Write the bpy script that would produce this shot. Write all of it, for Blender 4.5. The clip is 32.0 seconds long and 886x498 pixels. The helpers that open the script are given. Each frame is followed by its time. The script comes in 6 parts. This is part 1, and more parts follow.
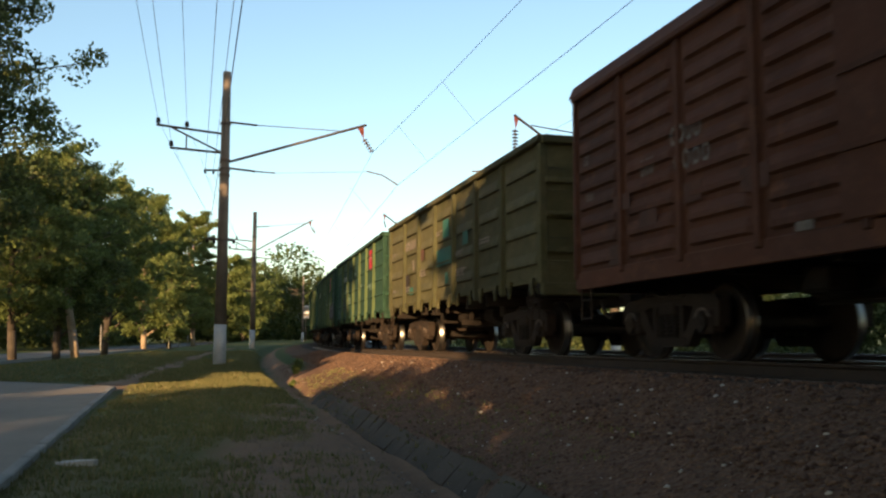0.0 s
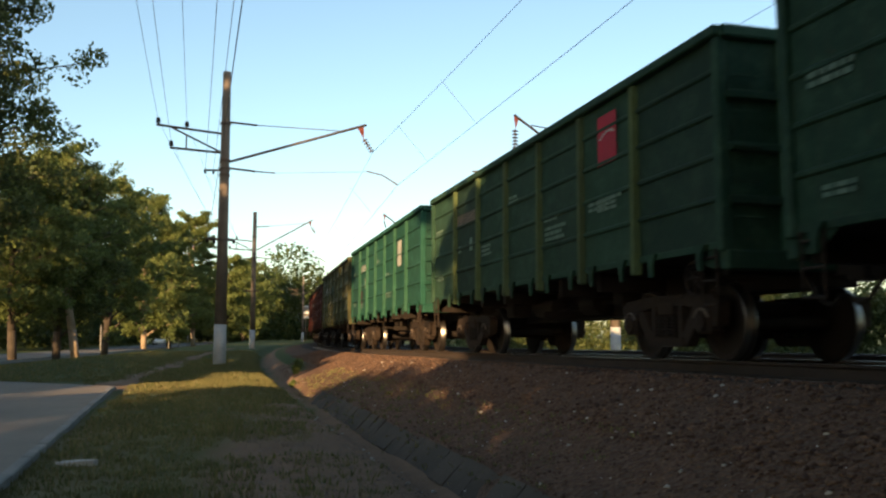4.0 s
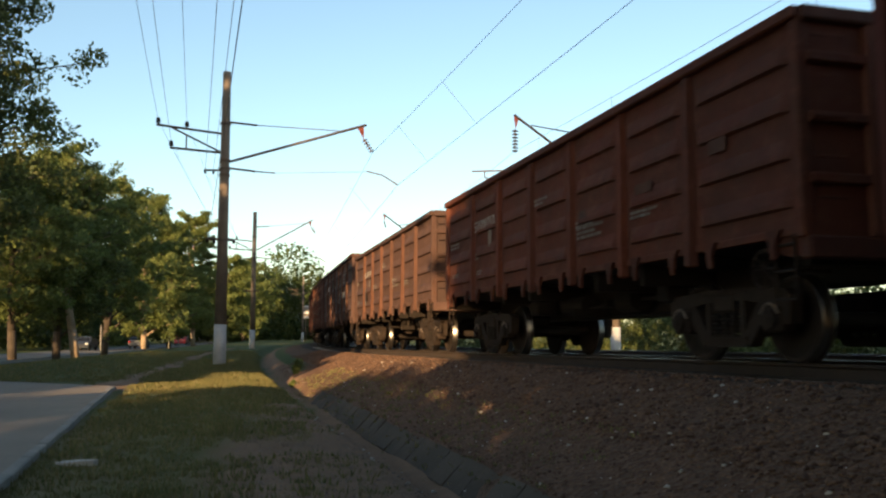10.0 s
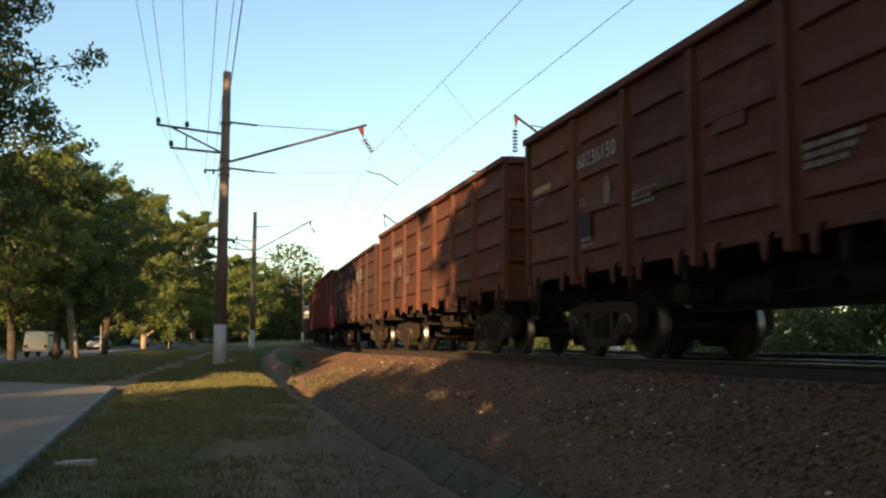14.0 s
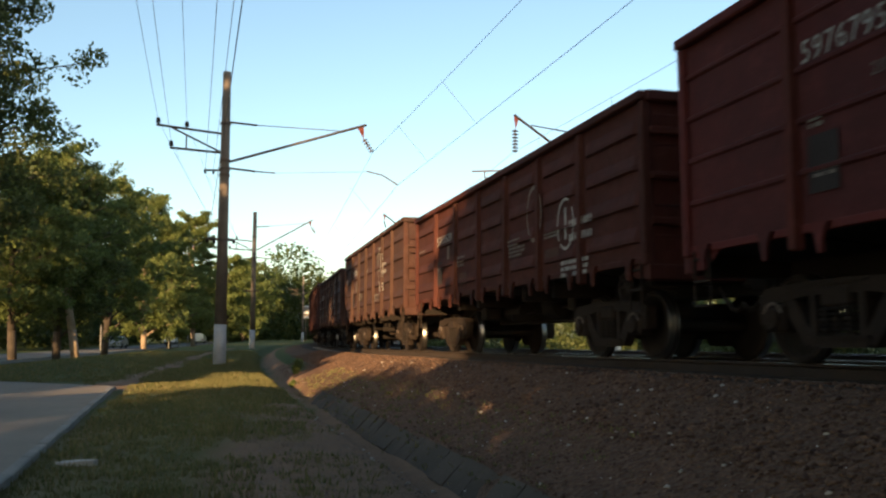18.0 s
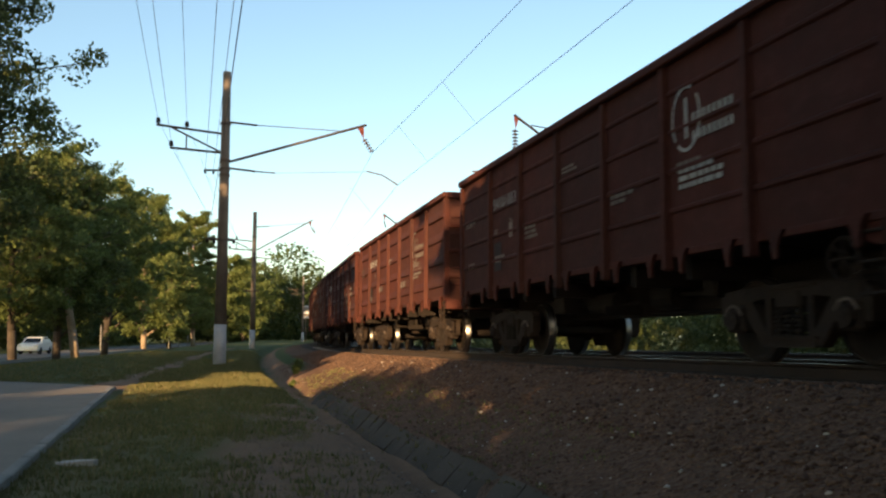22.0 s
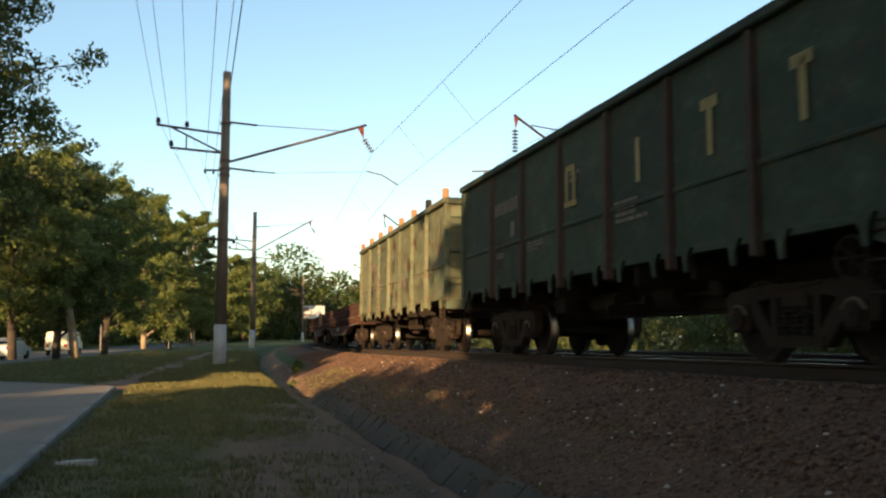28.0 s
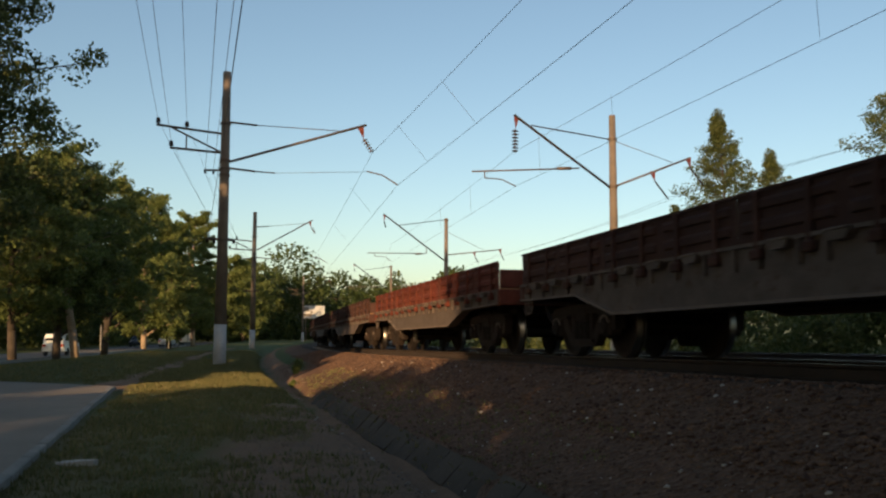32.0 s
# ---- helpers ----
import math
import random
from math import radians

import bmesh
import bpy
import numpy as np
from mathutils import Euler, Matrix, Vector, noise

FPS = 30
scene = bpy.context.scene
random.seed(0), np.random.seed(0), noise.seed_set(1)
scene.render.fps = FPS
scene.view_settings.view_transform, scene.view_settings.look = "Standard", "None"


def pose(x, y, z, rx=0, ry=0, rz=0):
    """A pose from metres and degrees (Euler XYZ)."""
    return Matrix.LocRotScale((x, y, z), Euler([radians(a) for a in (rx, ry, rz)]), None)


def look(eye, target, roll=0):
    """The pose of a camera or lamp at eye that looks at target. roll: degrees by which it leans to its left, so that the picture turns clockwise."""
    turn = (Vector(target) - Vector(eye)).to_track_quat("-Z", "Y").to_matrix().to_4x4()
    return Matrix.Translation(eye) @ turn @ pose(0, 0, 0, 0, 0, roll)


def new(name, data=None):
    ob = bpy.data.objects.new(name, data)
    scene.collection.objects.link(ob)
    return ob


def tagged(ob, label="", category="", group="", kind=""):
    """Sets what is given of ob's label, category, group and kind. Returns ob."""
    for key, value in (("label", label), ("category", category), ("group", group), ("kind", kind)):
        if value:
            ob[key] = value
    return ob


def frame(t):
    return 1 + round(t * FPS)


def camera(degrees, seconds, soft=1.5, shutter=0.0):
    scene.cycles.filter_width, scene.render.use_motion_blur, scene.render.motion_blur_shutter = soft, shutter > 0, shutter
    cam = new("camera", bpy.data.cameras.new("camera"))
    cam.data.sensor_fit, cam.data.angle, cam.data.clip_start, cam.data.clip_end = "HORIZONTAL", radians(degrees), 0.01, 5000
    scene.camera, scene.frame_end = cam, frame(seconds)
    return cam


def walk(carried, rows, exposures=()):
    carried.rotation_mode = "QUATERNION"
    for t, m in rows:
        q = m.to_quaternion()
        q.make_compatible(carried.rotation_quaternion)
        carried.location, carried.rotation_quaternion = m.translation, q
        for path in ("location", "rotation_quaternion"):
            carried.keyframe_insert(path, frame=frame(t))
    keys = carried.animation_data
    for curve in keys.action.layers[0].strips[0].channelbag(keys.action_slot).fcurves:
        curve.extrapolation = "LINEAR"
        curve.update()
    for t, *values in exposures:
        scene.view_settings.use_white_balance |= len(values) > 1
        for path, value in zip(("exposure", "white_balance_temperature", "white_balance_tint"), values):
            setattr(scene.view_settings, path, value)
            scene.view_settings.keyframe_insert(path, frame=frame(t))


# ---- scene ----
# ---- camera ----
EYE_Z = 1.14
PITCH = 5.564
EXPOSE = 1.34
cam = camera(53.29, 32.0, soft=2.25, shutter=0.22)
eye_pose = look((0, 0, EYE_Z), (0, math.cos(radians(PITCH)), EYE_Z + math.sin(radians(PITCH))), 0.161)
walk(cam, [(0.0, eye_pose), (32.0, eye_pose)],
     exposures=[(t, EXPOSE + e, 6700, tint) for t, e, tint in ((0.0, 0.0, 4), (28.6, 0.0, 4), (29.4, -0.12, 5), (30.3, -0.56, 6), (31.0, -0.74, 7), (32.0, -0.74, 7))])

# ---- light ----
SUN_AZ = 200.0     # degrees clockwise from +y, where the sun stands
SUN_EL = 12.0
world = bpy.data.worlds.new("sky")
scene.world = world
world.use_nodes = True
wn = world.node_tree
sky = wn.nodes.new("ShaderNodeTexSky")
sky.sky_type = "NISHITA"
sky.sun_disc = False
sky.sun_elevation = radians(SUN_EL)
sky.sun_rotation = radians(SUN_AZ)
sky.air_density, sky.dust_density, sky.ozone_density = 1.0, 1.2, 1.3
wn.nodes["Background"].inputs["Strength"].default_value = 0.111
wn.links.new(sky.outputs[0], wn.nodes["Background"].inputs["Color"])
sun_data = bpy.data.lights.new("sun", "SUN")
sun_data.energy, sun_data.angle, sun_data.color = 5.0, radians(0.53), (1.0, 0.645, 0.34)
sun = new("sun", sun_data)
sun_dir = Vector((math.sin(radians(SUN_AZ)) * math.cos(radians(SUN_EL)), math.cos(radians(SUN_AZ)) * math.cos(radians(SUN_EL)), math.sin(radians(SUN_EL))))
sun.matrix_world = look(sun_dir * 60, (0, 0, 0))

# ---- the plan: a track that runs straight past the eye and then bends to the right ----
HEAD = radians(-15.257)
OFF = 7.0436            # eye to the axis of the near track
BEND_AT, BEND = 17.97, 0.002003
SPEED = 11.716
GAUGE = 0.76
AHEAD = Vector((math.sin(HEAD), math.cos(HEAD)))
ASIDE = Vector((math.cos(HEAD), -math.sin(HEAD)))


def axis(s):
    """Point and heading of the near track's axis, s metres on from the foot of the eye."""
    if s <= BEND_AT:
        p, h = ASIDE * OFF + AHEAD * s, HEAD
    else:
        a = BEND * (s - BEND_AT)
        p = ASIDE * (OFF + (1 - math.cos(a)) / BEND) + AHEAD * (BEND_AT + math.sin(a) / BEND)
        h = HEAD + a
    return p, h


def rail_z(s):
    s = max(-25.0, min(s, 45.0)) + 0.35 * max(0.0, min(s, 90.0) - 45.0)
    return 0.933 - 0.01032 * s


def on_track(s, lat, z):
    """World place: s along, lat to the left of the near track's axis, z absolute."""
    p, h = axis(s)
    return Vector((p.x - math.cos(h) * lat, p.y + math.sin(h) * lat, z))


def from_world(x, y):
    """s and lat of a world place."""
    d = Vector((x, y))
    u, w = d.dot(AHEAD), d.dot(ASIDE)
    if u <= BEND_AT:
        return u, OFF - w
    r = 1 / BEND
    cu, cw = u - BEND_AT, w - (OFF + r)
    a = math.atan2(cu, -cw)
    return BEND_AT + a * r, math.hypot(cu, cw) - r


# ---- materials ----
def rgba(c):
    return (c[0], c[1], c[2], 1.0)


class Nodes:
    """A short way to wire a node material."""

    def __init__(self, name, rough=0.8, metal=0.0, spec=0.4):
        self.mat = bpy.data.materials.new(name)
        self.mat.use_nodes = True
        self.t = self.mat.node_tree
        self.bsdf = self.t.nodes["Principled BSDF"]
        self.bsdf.inputs["Roughness"].default_value = rough
        self.bsdf.inputs["Metallic"].default_value = metal
        self.bsdf.inputs["Specular IOR Level"].default_value = spec

    def add(self, kind, **props):
        n = self.t.nodes.new(kind)
        for k, v in props.items():
            if k == "operation":
                n.operation = v
            elif k == "blend_type":
                n.blend_type = v
            elif k == "data_type":
                n.data_type = v
        return n

    def link(self, a, b):
        self.t.links.new(a, b)

    def coords(self, which="Object", shift=True):
        c = self.add("ShaderNodeTexCoord").outputs[which]
        if not shift:
            return c
        info = self.add("ShaderNodeObjectInfo")
        m = self.add("ShaderNodeVectorMath", operation="SCALE")
        m.inputs[0].default_value = (37.0, 19.0, 53.0)
        self.link(info.outputs["Random"], m.inputs["Scale"])
        a = self.add("ShaderNodeVectorMath", operation="ADD")
        self.link(c, a.inputs[0])
        self.link(m.outputs[0], a.inputs[1])
        return a.outputs[0]

    def noise(self, vec, scale, detail=4.0, rough=0.6, stretch=None):
        if stretch:
            m = self.add("ShaderNodeVectorMath", operation="MULTIPLY")
            m.inputs[1].default_value = stretch
            self.link(vec, m.inputs[0])
            vec = m.outputs[0]
        n = self.add("ShaderNodeTexNoise")
        n.inputs["Scale"].default_value = scale
        n.inputs["Detail"].default_value = detail
        n.inputs["Roughness"].default_value = rough
        self.link(vec, n.inputs["Vector"])
        return n.outputs["Fac"]

    def ramp(self, fac, lo, hi, a=0.0, b=1.0):
        r = self.add("ShaderNodeMapRange")
        r.inputs["From Min"].default_value, r.inputs["From Max"].default_value = lo, hi
        r.inputs["To Min"].default_value, r.inputs["To Max"].default_value = a, b
        self.link(fac, r.inputs["Value"])
        return r.outputs[0]

    def mix(self, fac, a, b, blend="MIX"):
        m = self.add("ShaderNodeMix", data_type="RGBA", blend_type=blend)
        for i, v in ((0, fac), (6, a), (7, b)):
            if isinstance(v, (int, float)):
                m.inputs[i].default_value = v
            elif isinstance(v, tuple):
                m.inputs[i].default_value = rgba(v)
            else:
                self.link(v, m.inputs[i])
        return m.outputs[2]

    def bump(self, height, strength, distance=0.02):
        b = self.add("ShaderNodeBump")
        b.inputs["Strength"].default_value = strength
        b.inputs["Distance"].default_value = distance
        self.link(height, b.inputs["Height"])
        self.link(b.outputs[0], self.bsdf.inputs["Normal"])

    def colour(self, c):
        if isinstance(c, tuple):
            self.bsdf.inputs["Base Color"].default_value = rgba(c)
        else:
            self.link(c, self.bsdf.inputs["Base Color"])
        return self.mat


def surface(name, a, b, scale=6.0, rough=0.85, metal=0.0, grain=40.0, bump=0.3, spec=0.3, shift=True, c=None):
    """Two tones in large stains, a fine grain over them."""
    n = Nodes(name, rough, metal, spec)
    v = n.coords(shift=shift)
    big = n.ramp(n.noise(v, scale, 5), 0.35, 0.65)
    fine = n.noise(v, grain, 3)
    col = n.mix(big, a, b)
    col = n.mix(n.ramp(fine, 0.3, 0.75, 0.0, 0.55), col, c or (a[0] * 0.5, a[1] * 0.5, a[2] * 0.5))
    n.bump(fine, bump, 0.01)
    return n.colour(col)


def paint(name, base, worn, rust=(0.075, 0.034, 0.019), rust_at=0.60, dust=0.18, spot=7.0):
    """Old wagon paint: faded in patches, rust in streaks, dusty low down."""
    if base[0] > 1.4 * base[1]:
        base, worn = [(c[0] * 1.05, c[1] * 0.90, c[2] * 0.82) for c in (base, worn)]
    base, worn = tuple(c * 0.56 for c in base), tuple(c * 0.56 for c in worn)
    n = Nodes(name, 0.78, 0.0, 0.2)
    v = n.coords()
    fade = n.ramp(n.noise(v, 1.3, 6, 0.7), 0.38, 0.62)
    streak = n.noise(v, 3.0, 5, 0.65, (3.0, 3.0, 0.35))
    spots = n.noise(v, spot, 6, 0.7)
    fine = n.noise(v, 45.0, 3)
    col = n.mix(fade, base, worn)
    blotch = n.noise(v, 2.4, 7, 0.72, (1.0, 1.0, 1.5))
    col = n.mix(n.ramp(blotch, 0.50, 0.70, 0.0, 0.75), col, tuple(min(0.6, c * 1.7 + 0.006) for c in worn))
    col = n.mix(n.ramp(blotch, 0.46, 0.30, 0.0, 0.6), col, tuple(c * 0.55 for c in base))
    col = n.mix(n.ramp(streak, 0.5, 0.8, 0.0, dust), col, (0.085, 0.058, 0.042))
    col = n.mix(n.ramp(spots, rust_at, rust_at + 0.13), col, rust)
    col = n.mix(n.ramp(fine, 0.45, 0.8, 0.0, 0.35), col, (base[0] * 0.5, base[1] * 0.5, base[2] * 0.5))
    info = n.add("ShaderNodeObjectInfo")
    col = n.mix(n.ramp(info.outputs["Random"], 0.0, 0.45, 0.42, 0.0), col, tuple(0.25 * c + 0.3 * sum(base) / 3 for c in base))
    col = n.mix(n.ramp(info.outputs["Random"], 0.6, 1.0, 0.0, 0.40), col, tuple(min(0.6, c * 1.6) for c in worn))
    n.bump(n.noise(v, 12.0, 5), 0.25, 0.012)
    return n.colour(col)


# steel and rust darkened further, so the shade under wagons is in their colour
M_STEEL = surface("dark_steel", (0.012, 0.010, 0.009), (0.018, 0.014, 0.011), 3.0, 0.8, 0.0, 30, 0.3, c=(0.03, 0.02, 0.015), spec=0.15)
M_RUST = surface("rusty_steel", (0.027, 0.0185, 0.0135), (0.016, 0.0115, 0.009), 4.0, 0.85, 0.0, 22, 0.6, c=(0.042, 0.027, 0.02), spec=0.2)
M_TREAD = surface("polished_tread", (0.24, 0.225, 0.21), (0.17, 0.155, 0.145), 5.0, 0.33, 1.0, 60, 0.05)
M_RAILTOP = surface("rail_top", (0.50, 0.48, 0.46), (0.42, 0.40, 0.38), 3.0, 0.3, 1.0, 60, 0.05)
M_RAIL = surface("rail_side", (0.045, 0.029, 0.021), (0.032, 0.023, 0.018), 4.0, 0.85)
M_SLEEPER = surface("sleeper_concrete", (0.24, 0.22, 0.20), (0.16, 0.14, 0.12), 3.0, 0.95)
M_CONC = surface("mast_concrete", (0.185, 0.145, 0.115), (0.135, 0.108, 0.088), 2.0, 0.92, 0, 25, 0.35)
M_WHITE = surface("white_limewash", (0.50, 0.50, 0.49), (0.38, 0.38, 0.37), 3.0, 0.9, 0, 30, 0.3, c=(0.28, 0.27, 0.26))
M_IRON = surface("bracket_iron", (0.10, 0.085, 0.075), (0.14, 0.09, 0.06), 5.0, 0.65, 0.3)
M_REDCAP = surface("red_bracket", (0.13, 0.026, 0.020), (0.09, 0.022, 0.018), 5.0, 0.6)
M_GLASSINS = surface("insulator_porcelain", (0.13, 0.10, 0.085), (0.085, 0.06, 0.05), 8.0, 0.25, 0, 30, 0.05, 0.6)
M_WIRE = surface("wire", (0.05, 0.045, 0.04), (0.07, 0.06, 0.05), 3.0, 0.55, 0.4)
M_ASPH = surface("path_asphalt", (0.270, 0.218, 0.170), (0.215, 0.175, 0.138), 0.7, 0.92, 0, 60, 0.4, shift=False, c=(0.10, 0.095, 0.09))
M_ROAD = surface("road_asphalt", (0.15, 0.145, 0.14), (0.115, 0.11, 0.105), 0.5, 0.9, 0, 50, 0.3, shift=False, c=(0.08, 0.08, 0.08))
M_KERB = surface("kerb_concrete", (0.29, 0.27, 0.24), (0.20, 0.185, 0.165), 3.0, 0.9)
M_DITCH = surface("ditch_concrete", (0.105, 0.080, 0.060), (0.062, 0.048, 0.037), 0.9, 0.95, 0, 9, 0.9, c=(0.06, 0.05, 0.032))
M_STONE = surface("ballast_stone", (0.17, 0.115, 0.085), (0.25, 0.20, 0.165), 0.8, 0.9, 0, 12, 0.4, c=(0.09, 0.06, 0.045))
M_PALE = surface("pale_stone", (0.50, 0.46, 0.40), (0.36, 0.32, 0.28), 5.0, 0.9)


def ground_material():
    """Grass, trodden earth, dry turf and track gravel on the one sheet, by the mesh's own cover weights and noise."""
    n = Nodes("ground", 0.95, 0, 0.2)
    v = n.coords(shift=False)
    cover = n.add("ShaderNodeAttribute")
    cover.attribute_name = "cover"
    sep = n.add("ShaderNodeSeparateColor")
    n.link(cover.outputs["Color"], sep.inputs[0])
    big = n.noise(v, 0.35, 5)
    mid = n.noise(v, 2.2, 5, 0.65)
    fine = n.noise(v, 22.0, 5, 0.7)
    stone = n.add("ShaderNodeTexVoronoi")
    stone.inputs["Scale"].default_value = 17.0
    n.link(v, stone.inputs["Vector"])
    grass = n.mix(n.ramp(mid, 0.35, 0.68), (0.072, 0.098, 0.023), (0.160, 0.130, 0.052))
    dry = n.add("ShaderNodeMath", operation="MULTIPLY")
    n.link(n.ramp(big, 0.40, 0.65, 0.0, 0.85), dry.inputs[0])
    n.link(cover.outputs["Alpha"], dry.inputs[1])
    grass = n.mix(cover.outputs["Alpha"], (0.056, 0.082, 0.022), grass)
    grass = n.mix(dry.outputs[0], grass, (0.19, 0.145, 0.08))
    earth = n.mix(n.ramp(mid, 0.3, 0.7), (0.270, 0.162, 0.098), (0.185, 0.115, 0.074))
    ssep = n.add("ShaderNodeSeparateColor")
    n.link(stone.outputs["Color"], ssep.inputs[0])
    gravel = n.mix(ssep.outputs[0], (0.088, 0.045, 0.028), (0.165, 0.092, 0.056))
    gravel = n.mix(n.ramp(mid, 0.4, 0.75, 0.0, 0.6), gravel, (0.085, 0.052, 0.036))
    def edge(w, spread):
        m = n.add("ShaderNodeMath", operation="MULTIPLY_ADD")
        n.link(fine, m.inputs[0])
        m.inputs[1].default_value = spread
        n.link(w, m.inputs[2])
        return n.ramp(m.outputs[0], 0.5 + spread * 0.3, 0.5 + spread * 0.7)
    col = n.mix(edge(sep.outputs[1], 0.8), grass, earth)
    col = n.mix(edge(sep.outputs[0], 0.5), col, gravel)
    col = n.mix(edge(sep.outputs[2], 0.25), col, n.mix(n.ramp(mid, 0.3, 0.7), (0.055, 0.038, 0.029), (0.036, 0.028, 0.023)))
    col = n.mix(n.ramp(fine, 0.4, 0.75, 0.0, 0.36), col, (0.050, 0.042, 0.028))
    h = n.mix(sep.outputs[0], fine, stone.outputs["Distance"])
    n.bump(h, 0.8, 0.05)
    return n.colour(col)


def leaf_material(name, a, b, back=0.35):
    n = Nodes(name, 0.6, 0.0, 0.3)
    g = n.add("ShaderNodeNewGeometry")
    col = n.mix(g.outputs["Random Per Island"], a, b)
    n.colour(col)
    tr = n.add("ShaderNodeBsdfTranslucent")
    n.link(col, tr.inputs["Color"])
    mx = n.add("ShaderNodeMixShader")
    mx.inputs[0].default_value = back
    n.link(n.bsdf.outputs[0], mx.inputs[1])
    n.link(tr.outputs[0], mx.inputs[2])
    out = n.t.nodes["Material Output"]
    n.link(mx.outputs[0], out.inputs["Surface"])
    return n.mat


M_GROUND = ground_material()
# pale bark, lightened further by the leaning trunk's sunlight put into its colour
M_BARK_PALE = surface("pale_sunlit_bark", (0.36, 0.27, 0.19), (0.26, 0.19, 0.13), 2.5, 0.95, 0, 14, 0.8)
M_BARK = surface("bark", (0.075, 0.058, 0.045), (0.048, 0.038, 0.03), 2.5, 0.95, 0, 14, 0.8)
M_LEAF = leaf_material("poplar_leaves", (0.085, 0.118, 0.030), (0.170, 0.195, 0.062), 0.42)
# darker leaf copy, with the shade of crowns and bushes in its colour
M_LEAF_DARK = leaf_material("dark_shaded_leaves", (0.048, 0.074, 0.022), (0.120, 0.132, 0.044), 0.42)
M_LEAF_FAR = leaf_material("wood_leaves", (0.030, 0.052, 0.014), (0.075, 0.095, 0.026))
M_GRASS = leaf_material("grass_blades", (0.085, 0.108, 0.030), (0.225, 0.178, 0.080), 0.3)


# ---- mesh tools ----
def part(name, bm, material, parent=None, label="", place=None, smooth=False):
    """Links a bmesh (or takes a ready mesh) as one object under a thing or a part."""
    if isinstance(bm, bmesh.types.BMesh):
        me = bpy.data.meshes.new(name)
        bm.to_mesh(me)
        bm.free()
        if smooth:
            for f in me.polygons:
                f.use_smooth = True
    else:
        me = bm
    if material is not None and not me.materials:
        me.materials.append(material)
    ob = new(name, me)
    if parent is not None:
        ob.parent = parent
    if place is not None:
        ob.matrix_basis = place
    if label:
        ob["label"] = label
    return ob


def box(bm, x0, x1, y0, y1, z0, z1, bevel=0.0, mat=0):
    g = bmesh.ops.create_cube(bm, size=1.0, matrix=Matrix.Translation(((x0 + x1) / 2, (y0 + y1) / 2, (z0 + z1) / 2)) @ Matrix.Diagonal((abs(x1 - x0), abs(y1 - y0), abs(z1 - z0), 1)))
    if bevel:
        edges = list({e for v in g["verts"] for e in v.link_edges})
        bmesh.ops.bevel(bm, geom=edges, offset=bevel, segments=1, affect="EDGES")
    elif mat:
        for f in {f for v in g["verts"] for f in v.link_faces}:
            f.material_index = mat
    return g


def tube(bm, a, b, r0, r1=None, seg=8, caps=True):
    a, b = Vector(a), Vector(b)
    d = b - a
    m = Matrix.Translation((a + b) / 2) @ d.to_track_quat("Z", "Y").to_matrix().to_4x4()
    return bmesh.ops.create_cone(bm, cap_ends=caps, segments=seg, radius1=r0, radius2=r0 if r1 is None else r1, depth=d.length, matrix=m)


def prism(bm, outline, y0, y1):
    """Extrudes an outline in x, z from y0 to y1."""
    lo = [bm.verts.new((x, y0, z)) for x, z in outline]
    hi = [bm.verts.new((x, y1, z)) for x, z in outline]
    n = len(outline)
    bm.faces.new(lo)
    bm.faces.new(hi[::-1])
    for i in range(n):
        j = (i + 1) % n
        bm.faces.new((lo[j], lo[i], hi[i], hi[j]))


def lathe(bm, profile, seg=24, axis_y=True):
    """Turns a profile of (radius, offset) round the y axis."""
    rings = []
    for r, o in profile:
        rings.append([bm.verts.new((r * math.cos(2 * math.pi * i / seg), o, r * math.sin(2 * math.pi * i / seg))) for i in range(seg)])
    for a, b in zip(rings, rings[1:]):
        for i in range(seg):
            j = (i + 1) % seg
            bm.faces.new((a[i], a[j], b[j], b[i]))
    return rings


def array_mesh(name, verts, faces_of, material, smooth=False):
    """A mesh from arrays: verts (n, 3), faces (m, k) all of k corners."""
    me = bpy.data.meshes.new(name)
    m, k = faces_of.shape
    me.vertices.add(len(verts))
    me.vertices.foreach_set("co", np.ascontiguousarray(verts, dtype=np.float32).ravel())
    me.loops.add(m * k)
    me.loops.foreach_set("vertex_index", np.ascontiguousarray(faces_of, dtype=np.int32).ravel())
    me.polygons.add(m)
    me.polygons.foreach_set("loop_start", np.arange(0, m * k, k, dtype=np.int32))
    me.polygons.foreach_set("loop_total", np.full(m, k, dtype=np.int32))
    if smooth:
        me.polygons.foreach_set("use_smooth", np.ones(m, dtype=bool))
    me.update(calc_edges=True)
    if material is not None:
        me.materials.append(material)
    return me


def fresh():
    return bmesh.new()
# ---- ground: one sheet with the bank, the ditch and the verge ----
def knots(table, x):
    return float(np.interp(x, [a for a, _ in table], [b for _, b in table]))


